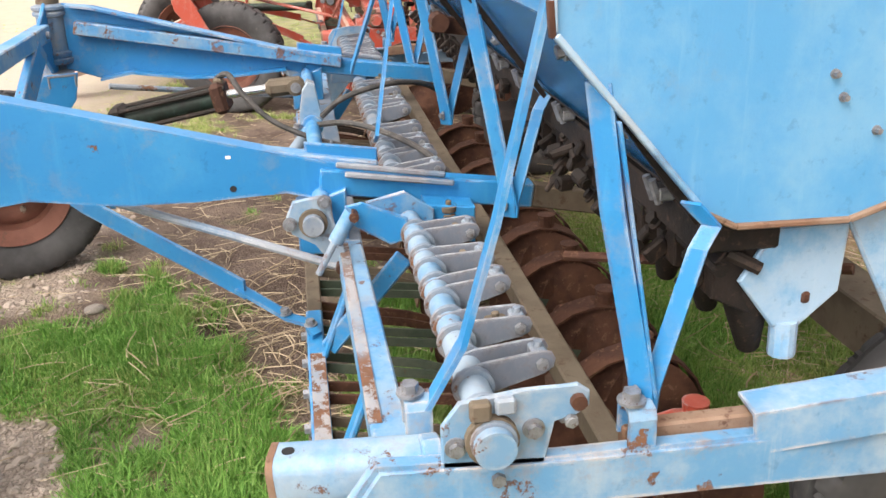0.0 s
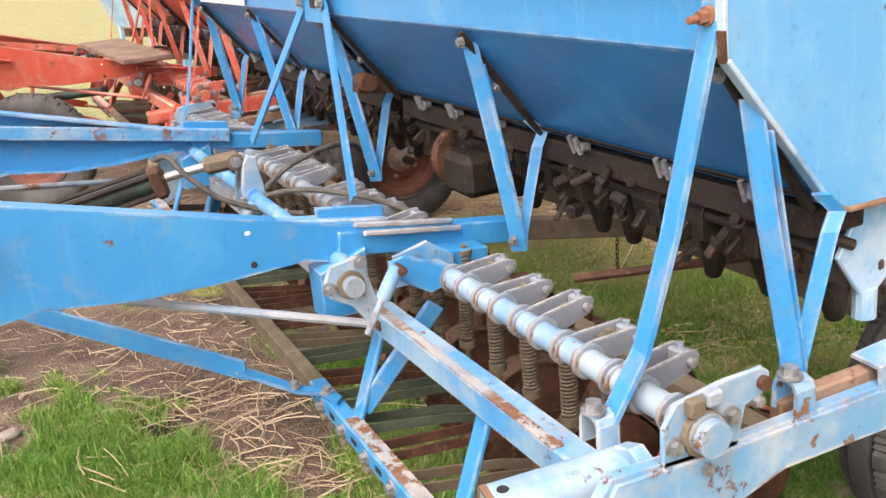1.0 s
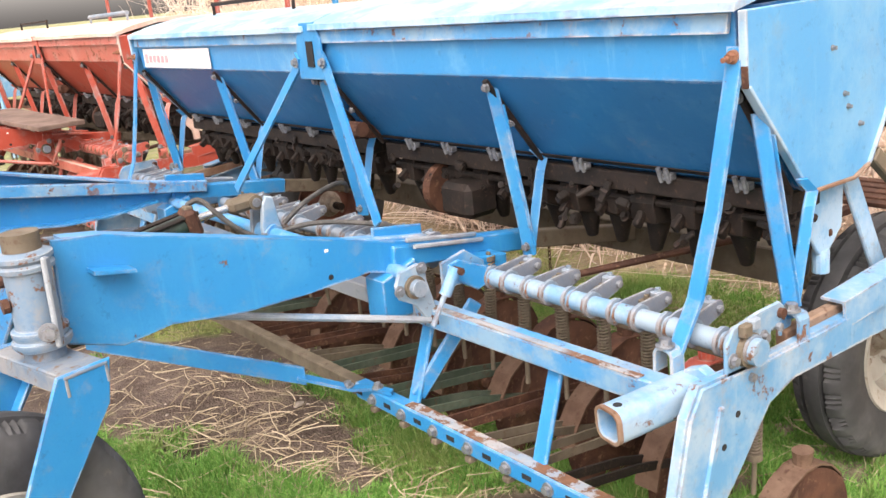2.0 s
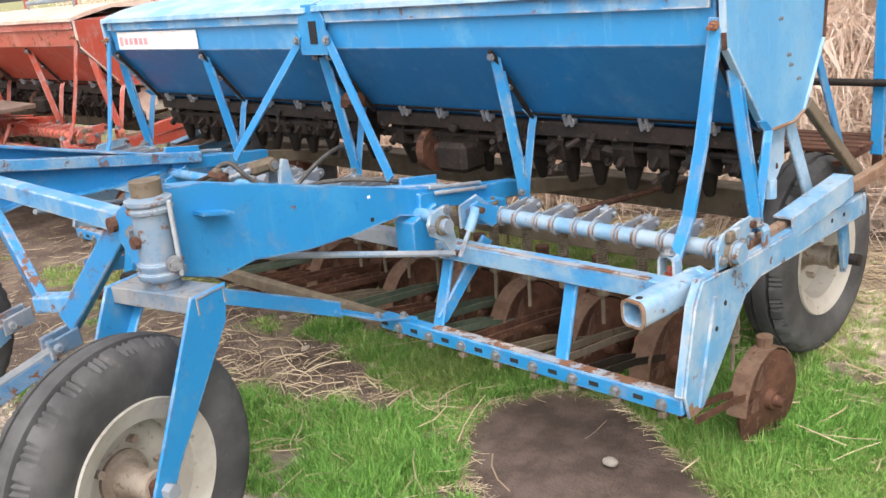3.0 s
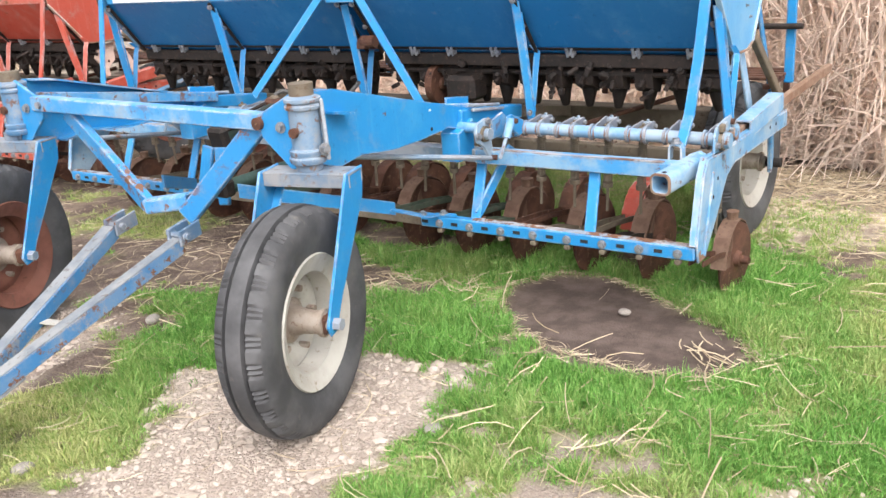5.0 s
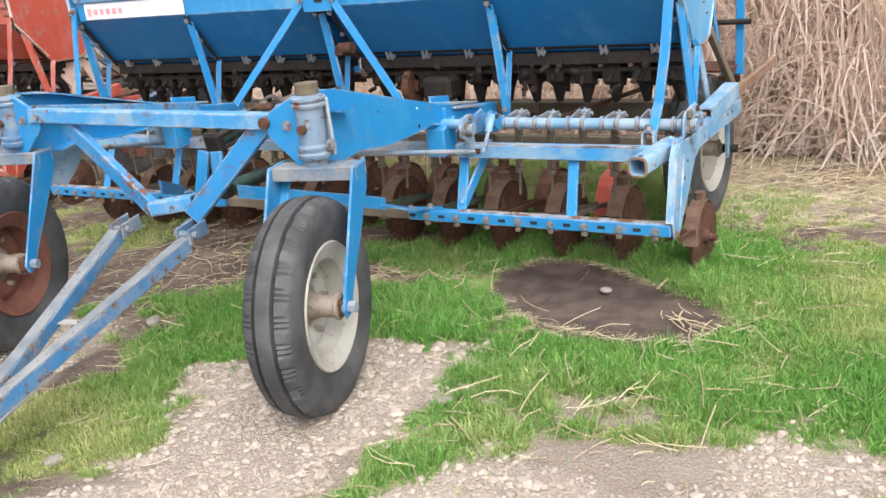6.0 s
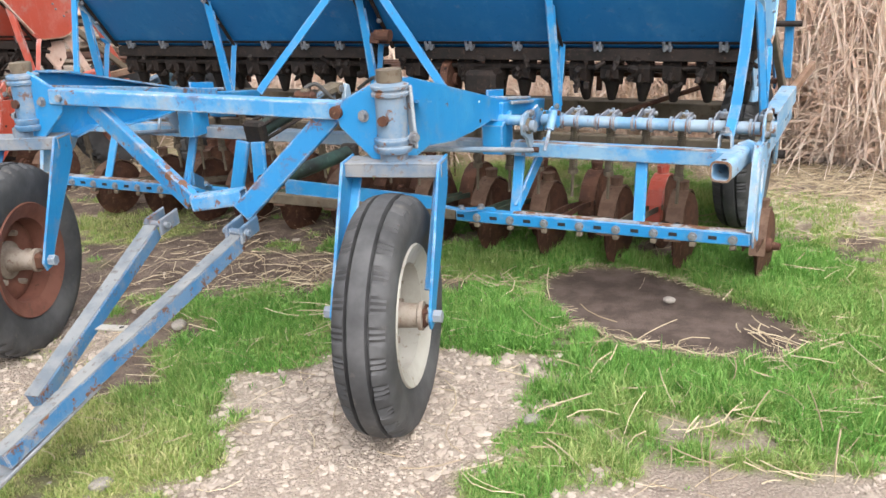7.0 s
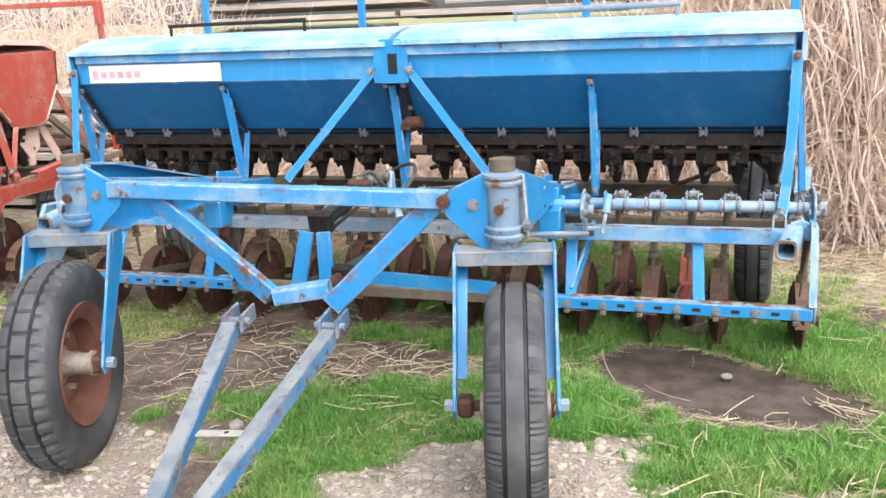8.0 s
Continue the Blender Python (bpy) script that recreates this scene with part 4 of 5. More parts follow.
        quick("pin", eb, RUST, rod, (1.85 * s, 0.356, 0.768), (1.882 * s, 0.356, 0.768), 0.012, 10)
        # hub bracket beside the arm
        bm = bmesh.new()
        slab(bm, [(-0.062, 0.012), (-0.045, 0.048), (0.02, 0.058), (0.042, 0.045), (0.040, 0.0), (0.072, -0.105), (0.045, -0.130), (0.0, -0.055), (-0.052, -0.030)], (0.955 * s, 0.07, 0.725), (0, 1, 0), (0, 0, 1), 0.014)
        hb = part("hub_bracket", bm, P["bearing"], d)
        hb.location = (-0.018 * s, -0.030, -0.004)
        quick("shaft_end", hb, BLUE_GREY, rod, (0.95 * s, 0.067, 0.722), (0.994 * s, 0.067, 0.722), 0.024, 16, smooth=True)
        quick("collar", hb, OLIVE, rod, (0.955 * s, 0.067, 0.722), (0.974 * s, 0.067, 0.722), 0.033, 16)
        put_bolt(hb, (0.965 * s, 0.015, 0.722), (s, 0, 0), 1.0)
        put_bolt(hb, (0.965 * s, 0.095, 0.770), (s, 0, 0), 1.0)
        quick("pin", hb, RUST, rod, (0.955 * s, 0.123, 0.612), (0.99 * s, 0.123, 0.612), 0.013, 8)
        lk = quick("link", hb, pale, rod, (1.046 * s, 0.153, 0.770), (1.040 * s, 0.112, 0.700), 0.017, 12, smooth=True)
        quick("link_rod", lk, P["shaft"], rod, (1.040 * s, 0.112, 0.702), (1.030 * s, 0.070, 0.622), 0.008, 8)
        quick("pin", lk, RUST, rod, (1.030 * s, 0.155, 0.762), (1.070 * s, 0.155, 0.762), 0.011, 8)
        quick("crank_plate", lk, main, slab, [(0.138, 0.742), (0.138, 0.778), (0.175, 0.785), (0.275, 0.742), (0.275, 0.690), (0.235, 0.680)], (1.030 * s, 0, 0), (0, 1, 0), (0, 0, 1), 0.010)
        bm = bmesh.new()
        slab(bm, [(-0.06, -0.05), (-0.06, 0.03), (0.03, 0.05), (0.10, 0.0), (0.10, -0.05)], (0.925 * s, 0.25, 0.72), (0, 1, 0), (0, 0, 1), 0.01)
        part("shaft_bracket", bm, pale, hb)

    # two long arms to the castor heads
    for s in (-1, 1):
        xa = 0.805 * s
        arm = [(-0.85, 0.80), (-0.835, 1.045), (-0.72, 1.032), (-0.05, 0.852), (0.10, 0.812), (0.187, 0.80), (0.187, 0.775), (0.11, 0.770), (0.10, 0.715), (-0.02, 0.752), (-0.22, 0.742), (-0.40, 0.745), (-0.60, 0.775), (-0.72, 0.755)]
        am = quick("draft_arm", d, main, slab, arm, (xa, 0, 0), (0, 1, 0), (0, 0, 1), 0.012)
        quick("arm_fold", am, pale if s < 0 else main, slab, [(-0.81, 1.043), (-0.72, 1.030), (-0.05, 0.850), (0.10, 0.810), (0.10, 0.802), (-0.05, 0.842), (-0.72, 1.022), (-0.81, 1.035)], (xa - 0.034 * s, 0, 0), (0, 1, 0), (0, 0, 1), 0.056, 0)
        quick("arm_fold", am, main, slab, [(-0.72, 0.763), (-0.60, 0.783), (-0.40, 0.753), (-0.22, 0.750), (-0.02, 0.766), (-0.02, 0.758), (-0.22, 0.742), (-0.40, 0.745), (-0.60, 0.775), (-0.72, 0.755)],
              (xa - 0.034 * s, 0, 0), (0, 1, 0), (0, 0, 1), 0.056, 0)
        quick("tab_plate", am, main, slab, [(0.030, 0.79), (0.030, 0.862), (0.204, 0.836), (0.204, 0.785)], (0.771 * s, 0, 0), (0, 1, 0), (0, 0, 1), 0.010)
        quick("hole", am, INNER, rod, (xa + 0.005 * s, -0.142, 0.769), (xa + 0.0072 * s, -0.142, 0.769), 0.008, 10)
        quick("paint_chip", am, SIGN, bar, (xa + 0.0062 * s, -0.152, 0.846), (xa + 0.0062 * s, -0.140, 0.846), 0.002, 0.008, bevel=0)
        quick("gusset", am, main, slab, [(-0.77, 0.965), (-0.675, 0.945), (-0.675, 0.938), (-0.77, 0.955)], (xa + 0.03 * s, 0, 0), (0, 1, 0), (0, 0, 1), 0.06, 0)
        quick("inner_rail", am, pale, bar, (0.772 * s, -0.79, 0.957), (0.772 * s, 0.20, 0.782), 0.055, 0.05)
        bm = bmesh.new()
        bar(bm, (0.80 * s, 0.06, 0.775), (0.80 * s, 0.58, 0.702), 0.055, 0.062)
        part("arm_root", bm, main, am)
        bm = bmesh.new()
        bar(bm, (0.80 * s, 0.58, 0.700), (0.80 * s, 1.15, 0.590), 0.05, 0.056)
        part("rail", bm, OLIVE, d)
        bm = bmesh.new()
        bar(bm, (0.835 * s, 0.10, 0.818), (0.835 * s, 0.36, 0.775), 0.012, 0.014)
        bar(bm, (0.843 * s, 0.12, 0.795), (0.843 * s, 0.38, 0.755), 0.012, 0.014)
        part("splice_bar", bm, grey, am)
        bm = bmesh.new()
        slab(bm, [(0.0, 0.60), (0.0, 0.72), (0.12, 0.76), (0.12, 0.60)], (0.80 * s, 0, 0), (0, 1, 0), (0, 0, 1), 0.09)
        part("root_bracket", bm, main, am)
        quick("root_bracket", am, main, slab, [(0.30, 0.64), (0.30, 0.725), (0.42, 0.71), (0.42, 0.62)], (0.86 * s, 0, 0), (0, 1, 0), (0, 0, 1), 0.08)
        # castor head
        cx, cy = (0.832, -0.900) if s > 0 else (-0.806, -0.880)
        bm = bmesh.new()
        lathe(bm, [(0.0, 0.822), (0.058, 0.822), (0.064, 0.832), (0.064, 0.842), (0.056, 0.846), (0.061, 0.856), (0.061, 0.866), (0.050, 0.870), (0.050, 0.998),
                   (0.059, 1.002), (0.061, 1.012), (0.054, 1.018), (0.061, 1.026), (0.061, 1.036), (0.046, 1.042), (0.040, 1.044), (0.040, 1.075), (0.034, 1.082), (0.0, 1.082)], Matrix.Translation((cx, cy, 0)), 32, False)
        ct = part("castor_head", bm, P["head"], d, "steel castor tube with rusty cap", True)
        quick("cap", ct, OLIVE, rod, (cx, cy, 1.045), (cx, cy, 1.084), 0.041, 20, smooth=True)
        quick("bolt_boss", ct, RUST, rod, (cx, cy - 0.052, 0.93), (cx, cy - 0.066, 0.93), 0.017, 8)
        quick("side_strap", ct, grey, bar, (cx + 0.066 * s, cy + 0.02, 0.83), (cx + 0.05 * s, cy + 0.03, 1.03), 0.012, 0.035)
        put_bolt(ct, (cx + 0.072 * s, cy - 0.0, 0.87), (s, -0.3, 0), 1.3)
        bm = bmesh.new()
        slab(bm, [(s * -0.20, 0.02), (s * -0.17, 0.07), (s * -0.02, 0.145), (s * 0.0, 0.145), (s * 0.0, -0.17), (s * -0.03, -0.16), (s * -0.19, -0.02)][::s], (cx, cy - 0.005, 0.915), (1, 0, 0), (0, 0, 1), 0.014)
        part("head_plate", bm, main, ct)
        put_bolt(ct, (cx - 0.095 * s, cy - 0.012, 0.935), (0, -1, 0), 1.2)
        # fork and wheel
        hd = headings[0] if s > 0 else headings[1]
        fk = Matrix.Translation((cx, cy, 0) if s > 0 else (-0.838, -0.893, 0)) @ Matrix.Rotation(radians(hd), 4, 'Z')
        bm = bmesh.new()
        bar(bm, fk @ Vector((-0.165, 0.0, 0.79)), fk @ Vector((0.165, 0.0, 0.792)), 0.105, 0.010)
        bar(bm, fk @ Vector((-0.165, -0.047, 0.768)), fk @ Vector((0.165, -0.047, 0.768)), 0.010, 0.042)
        bar(bm, fk @ Vector((-0.165, 0.047, 0.768)), fk @ Vector((0.165, 0.047, 0.768)), 0.010, 0.042)
        rod(bm, fk @ Vector((0, 0, 0.79)), fk @ Vector((0, 0, 0.83)), 0.045, 16)
        f = part("castor_fork", bm, P["crown"], d)
        xa_, ya_ = fk.to_3x3() @ Vector((0, 1, 0)), Vector((0, 0, 1))
        for q in (-1, 1):
            o = fk @ Vector((0.158 * q, 0, 0))
            bm = bmesh.new()
            slab(bm, [(-0.066, 0.80), (0.060, 0.80), (0.040, 0.70), (-0.20, 0.40), (-0.235, 0.33), (-0.275, 0.325), (-0.295, 0.36), (-0.25, 0.44)], o, xa_, ya_, 0.010)
            lg = part("fork_leg", bm, main, f)
            quick("edge", lg, main, bar, o + xa_ * 0.045 + ya_ * 0.76 - (fk.to_3x3() @ Vector((0.018 * q, 0, 0))), o + xa_ * -0.19 + ya_ * 0.42 - (fk.to_3x3() @ Vector((0.018 * q, 0, 0))), 0.036, 0.008, xa_)
            a0 = fk @ Vector((0.150 * q, -0.252, WHEEL_Z))
            a1 = fk @ Vector((0.190 * q, -0.252, WHEEL_Z))
            quick("axle_nut", lg, grey, rod, a0, a1, 0.021, 6)
            quick("axle_block", lg, RUST, bar, fk @ Vector((0.100 * q, -0.252, WHEEL_Z)), fk @ Vector((0.150 * q, -0.252, WHEEL_Z)), 0.062, 0.062, bevel=0.01)
        quick("axle", f, RUST, rod, fk @ Vector((-0.15, -0.252, WHEEL_Z)), fk @ Vector((0.15, -0.252, WHEEL_Z)), 0.018, 10)
        put_wheel(d, fk @ Vector((0.030 if s > 0 else 0.015, -0.252, WHEEL_Z)), hd, wheel_sets[0] if s > 0 else wheel_sets[1])
        # rear carrying wheel
        put_wheel(d, (1.640 * s, 1.27, WHEEL_Z), -3 if s > 0 else 180, wheel_sets[2] if s > 0 else wheel_sets[1])
        quick("wheel_axle", d, GREASE, rod, (1.47 * s, 1.27, WHEEL_Z), (1.83 * s, 1.27, WHEEL_Z), 0.022, 10)
        quick("wheel_hanger", d, pale, bar, (1.80 * s, 1.16, 0.58), (1.785 * s, 1.25, 0.34), 0.02, 0.09)

    # cross bar, A-frame and hitch
    quick("cross_bar", d, P["cross"], bar, (-0.66, -0.878, 0.957), (0.64, -0.882, 0.945), 0.055, 0.058)
    quick("pin", d, RUST, rod, (0.638, -0.928, 0.944), (0.638, -0.84, 0.944), 0.022, 12)
    quick("pin", d, ZINC, rod, (-0.600, -0.918, 0.955), (-0.600, -0.84, 0.955), 0.014, 12)
    quick("brace", d, P["brace"], bar, (-0.49, -0.858, 0.925), (-0.015, -0.91, 0.590), 0.075, 0.035, (0, 1, 0.2))
    quick("brace", d, P["brace"], bar, (0.585, -0.865, 0.925), (0.225, -0.935, 0.575), 0.075, 0.035, (0, 1, 0.2))
    bm = bmesh.new()
    rolled(bm, round_rect(0.06, 0.058, 0.008, 2), (0.005, -0.925, 0.593), (0.20, -0.885, 0.622), hollow=0.78)
    part("clevis_box", bm, pale, d)
    for x, z in ((-0.110, 0.532), (0.250, 0.535)):
        bm = bmesh.new()
        for o in (-0.032, 0.032):
            slab(bm, [(-0.055, -0.040), (-0.055, 0.018), (0.045, 0.036), (0.05, -0.022)], (x + o, -0.98, z), (0, 1, 0), (0, 0, 1), 0.012)
        rod(bm, (x - 0.055, -1.01, z - 0.005), (x + 0.055, -1.01, z - 0.005), 0.012, 8)
        part("clevis", bm, P["clevis"], d)
    for a, b in (((-0.125, -1.02, 0.500), (0.007, -1.75, 0.198)), ((0.248, -1.01, 0.492), (0.166, -2.013, 0.183))):
        tow = quick("tow_bar", d, P["tow"], bar, a, b, 0.052, 0.056)
        up = (Vector(b) - Vector(a)).cross(Vector((1, 0, 0))).normalized()
        up = up if up.z > 0 else -up
        quick("worn_top", tow, P["worn"], bar, Vector(a) + up * 0.0285, Vector(b) + up * 0.0285, 0.050, 0.003, bevel=0)
    quick("hitch_plate", d, P["worn"], slab, [(-0.02, 0.06), (0.21, 0.06), (0.19, -0.34), (0.10, -0.34), (0.0, -0.06)], (0.005, -1.74, 0.176), (1, 0, 0.28), (0, 1, 0.31), 0.012)
    tie = quick("tie_strap", d, RIM, bar, (-0.045, -1.436, 0.306), (0.205, -1.436, 0.332), 0.040, 0.006, label="dirty white-painted steel tie strap")
    quick("hole", tie, INNER, rod, (0.080, -1.436, 0.3190), (0.0796, -1.436, 0.3235), 0.008, 10)
    for s in (-1, 1):
        bm = bmesh.new()
        bent(bm, [(0.22 * s, -0.66, 0.60), (0.26 * s, -0.62, 0.585), (0.57 * s, -0.205, 0.438), (0.605 * s, -0.158, 0.420)], 0.056, 0.009, (0, 0, 1))
        ds = part("diagonal_strap", bm, main, d)
        bm = bmesh.new()
        bent(bm, [(0.590 * s, -0.175, 0.420), (0.625 * s, -0.125, 0.398), (0.680 * s, -0.045, 0.362), (0.715 * s, 0.005, 0.357), (0.79 * s, 0.025, 0.357)], 0.034, 0.009, (0.72 * s, -0.69, 0))
        part("strap_end", bm, main, ds)
        for k, y, z in ((0.672, -0.055, 0.370), (0.735, 0.010, 0.361)):
            put_bolt(ds, (k * s, y, z), (0, -0.1, 1), 1.1)
        quick("tie_rod", d, grey, rod, (0.58 * s, -0.66, 0.765), (0.958 * s, 0.115, 0.60), 0.011, 8)
        quick("spacer_post", d, main, bar, (0.065 * s - 0.02, -0.58, 0.50), (0.035 * s - 0.01, -0.54, 0.735), 0.06, 0.02, (0, 1, 0))
    quick("lift_tube", d, pale, rod, (-0.92, 0.06, 0.735), (0.92, 0.06, 0.735), 0.022, 12, smooth=True)

    # lift cylinder with hoses
    cy_ = quick("lift_cylinder", d, GREEN, rod, (0.010, -0.515, 0.770), (0.050, -0.215, 0.832), 0.033, 20, smooth=True)
    for o, w in ((-0.038, 0.030), (0.038, 0.030), (-0.038, -0.030), (0.038, -0.030)):
        quick("tie_rod", cy_, GREASE, rod, (0.010 + o, -0.525, 0.77 + w), (0.050 + o, -0.195, 0.836 + w), 0.008, 8)
    quick("cylinder_head", cy_, RUST, bar, (0.048, -0.232, 0.829), (0.053, -0.190, 0.838), 0.105, 0.095, bevel=0.012)
    quick("cylinder_head", cy_, GREASE, bar, (0.007, -0.545, 0.765), (0.011, -0.500, 0.774), 0.100, 0.090, bevel=0.012)
    quick("port", cy_, OLIVE, bar, (0.051, -0.215, 0.870), (0.051, -0.215, 0.892), 0.035, 0.03, bevel=0.006)
    quick("piston_rod", cy_, CHROME, rod, (0.051, -0.195, 0.838), (0.045, -0.055, 0.850), 0.014, 14, smooth=True)
    eye = quick("rod_eye", cy_, OLIVE, bar, (0.045, -0.075, 0.849), (0.043, 0.045, 0.856), 0.062, 0.050, bevel=0.014)
    quick("pin", eye, ZINC, rod, (0.000, 0.018, 0.854), (0.090, 0.018, 0.854), 0.016, 14)
    quick("washer", eye, OLIVE, rod, (0.077, 0.018, 0.854), (0.083, 0.018, 0.854), 0.026, 16)
    # crank that the cylinder turns
    bm = bmesh.new()
    slab(bm, [(-0.030, -0.02), (-0.032, 0.06), (-0.026, 0.14), (-0.012, 0.165), (0.012, 0.158), (0.038, 0.06), (0.036, -0.02), (0.0, -0.04)], (0.085, 0.048, 0.705), (0, 1, -0.05), (0, 0.1, 1), 0.020)
    cr = part("bell_crank", bm, P["shaft"], d)
    quick("crank_cheek", cr, grey, slab, [(-0.03, -0.02), (-0.03, 0.06), (-0.022, 0.14), (-0.01, 0.16), (0.012, 0.15), (0.036, 0.06), (0.034, -0.02)], (0.003, 0.048, 0.705), (0, 1, -0.05), (0, 0.1, 1), 0.020)
    quick("crank_tube", cr, pale, rod, (-0.005, 0.060, 0.735), (0.107, 0.060, 0.735), 0.034, 20, smooth=True)
    quick("clamp", cr, pale, bar, (0.090, 0.040, 0.712), (0.130, 0.040, 0.712), 0.060, 0.050, bevel=0.010)
    quick("clamp", cr, SHAFT, rod, (0.110, 0.040, 0.715), (0.140, -0.005, 0.670), 0.018, 12, smooth=True)
    for y, z in ((0.015, 0.735), (0.065, 0.735)):
        put_bolt(cr, (0.113, y, z), (0, 0, 1), 1.0)
    for pts, r, mat in (
            ([(0.051, -0.215, 0.892), (0.085, -0.180, 0.905), (0.120, -0.140, 0.850), (0.145, -0.060, 0.770), (0.175, 0.060, 0.715), (0.245, 0.160, 0.700)], 0.009, HOSE),
            ([(0.125, 0.090, 0.770), (0.155, 0.160, 0.830), (0.105, 0.300, 0.855), (0.005, 0.420, 0.830), (-0.115, 0.500, 0.770)], 0.009, HOSE),
            ([(0.115, 0.060, 0.740), (0.205, 0.160, 0.765), (0.345, 0.270, 0.760), (0.485, 0.360, 0.735), (0.605, 0.420, 0.690)], 0.009, HOSE)):
        bm = bmesh.new()
        hose_line(bm, pts, r)
        part("hose", bm, mat, d, smooth=True)
    bm = bmesh.new()
    slab(bm, [(-0.05, -0.04), (-0.05, 0.03), (0.04, 0.05), (0.06, -0.01)], (0.185, 0.100, 0.670), (1, 0, 0), (0, 0.3, 1), 0.010)
    part("hose_bracket", bm, grey, d)
    # second cylinder below
    low = quick("lower_cylinder", d, GREEN, rod, (0.155, -0.67, 0.608), (0.170, -0.08, 0.600), 0.030, 18, smooth=True)
    quick("cylinder_head", low, GREASE, bar, (0.154, -0.70, 0.608), (0.155, -0.64, 0.608), 0.075, 0.070, bevel=0.010)
    quick("cylinder_head", low, GREASE, bar, (0.169, -0.12, 0.601), (0.170, -0.07, 0.600), 0.075, 0.070, bevel=0.010)
    quick("rod_eye", low, RUST, rod, (0.154, -0.71, 0.608), (0.153, -0.80, 0.606), 0.018, 12)
    # hanging chain behind the levers
    if detail:
        bm = bmesh.new()
        lathe(bm, [(0.010 + 0.0028 * math.cos(a), 0.0028 * math.sin(a)) for a in (0, 1.26, 2.51, 3.77, 5.03)], Matrix.Diagonal((0.75, 1.35, 1, 1)), 10, True)
        link_m = mesh_of("chain_link", bm, RUST, True)
        ch = quick("chain", d, RUST, rod, (-0.14, 1.55, 0.722), (-0.06, 1.55, 0.722), 0.010, 8)
        for i in range(33):
            lk = part("chain_link", link_m, None, ch)
            lk.matrix_basis = pose(-0.10 + 0.001 * (i % 3), 1.55, 0.07 + 0.0197 * i, 90, 0, 90 * (i % 2)) @ Matrix.Scale(0.9, 4)

    # rear frame, footboard and rail
    quick("main_beam", d, OLIVE, bar, (-1.80, 1.15, 0.575), (1.80, 1.15, 0.575), 0.11, 0.11)
    quick("lever_rail", d, OLIVE, bar, (-1.80, 0.48, 0.575), (1.80, 0.48, 0.575), 0.045, 0.045)
    bm = bmesh.new()
    for i in range(5):
        bar(bm, (-1.7, 1.34 + 0.065 * i, 0.745), (1.78, 1.34 + 0.065 * i, 0.745), 0.045, 0.014, bevel=0.002)
    for x in (-1.6, -0.8, 0.0, 0.8, 1.5, 1.76):
        bar(bm, (x, 1.2, 0.728), (x, 1.62, 0.728), 0.03, 0.02, bevel=0.002)
        bar(bm, (x, 1.60, 0.74), (x, 1.58, 0.60), 0.03, 0.02, bevel=0.002)
    part("footboard", bm, RUST, d)
    for x in (-1.64, -0.60, 0.72, 1.79):
        bm = bmesh.new()
        bar(bm, (x, 1.50, 0.70), (x, 1.50, 1.72 if x < 1 else 1.60), 0.045, 0.02)
        part("rail_post", bm, main, d)
    if not detail:
        quick("top_rail", d, main, bar, (-0.6, 1.50, 1.705), (1.815, 1.50, 1.690), 0.045, 0.035)
        quick("rail_post", d, main, bar, (1.79, 1.50, 1.55), (1.79, 1.50, 1.675), 0.05, 0.05)
    quick("hand_rail", d, GREASE, rod, (-1.80, 1.47, 0.97), (1.85, 1.47, 0.97), 0.014, 10)
    for s in (-1, 1):
        quick("rear_stay", d, main, bar, (1.755 * s, 1.01, 1.16), (1.76 * s, 1.29, 0.69), 0.012, 0.04)
        quick("rear_stay", d, OLIVE, bar, (1.775 * s, 0.90, 1.0), (1.80 * s, 1.31, 0.66), 0.03, 0.04)
        bm = bmesh.new()
        slab(bm, [(0.668, 0.85), (0.72, 0.935), (0.84, 0.935), (0.835, 0.82), (0.775, 0.765), (0.73, 0.768)], (1.73 * s, 0, 0), (0, 1, 0), (0, 0, 1), 0.012)
        rod(bm, (1.725 * s, 0.755, 0.775), (1.725 * s, 0.757, 0.715), 0.022, 12)
        part("hanger_plate", bm, P["lid"], d)
        quick("drive_housing", d, RUST, rod, (1.50 * s, 0.78, 0.875), (1.71 * s, 0.78, 0.875), 0.06, 16, smooth=True)
        quick("hanger_strap", d, P["lid"], bar, (1.735 * s, 0.86, 0.95), (1.74 * s, 1.02, 0.66), 0.012, 0.06)
    return d


wheel_cream, wheel_red = wheel_meshes(RIM), wheel_meshes(RIM_RED, True)
BLUE_SET = {"main": BLUE, "pale": BLUE_PALE, "lid": BLUE_LID, "grey": BLUE_GREY, "end": BLUE_LIT_END, "side": SIDE, "head": HEAD, "tow": TOW_BLUE, "brace": BLUE_SCUFFED, "shaft": SHAFT, "crown": CROWN, "worn": WORN_TOP, "clevis": TOW, "hull": BLUE_SHADED, "face": BLUE_LIT_FACE, "stay": BLUE, "lever": LEVER, "bearing": SHAFT, "cross": BLUE_PALE, "edge": EDGE_WEAR}
RED_SET = {"main": RED, "pale": RED_PALE, "lid": RED_LID, "grey": RED_PALE, "end": RED, "side": RED, "head": OLIVE, "tow": RED_PALE, "brace": RED_PALE, "shaft": RED_PALE, "crown": RED_PALE, "worn": RED_LID, "clevis": RED, "hull": RED, "face": RED_PALE, "stay": RED_PALE, "lever": RED_PALE, "bearing": RED_PALE, "cross": OLIVE, "edge": RED_LID}
blue = seed_drill("weathered blue seed drill with twin hoppers on rubber tyres", pose(0, 0, 0), BLUE_SET, (wheel_cream, wheel_red, wheel_cream), (13, 17))
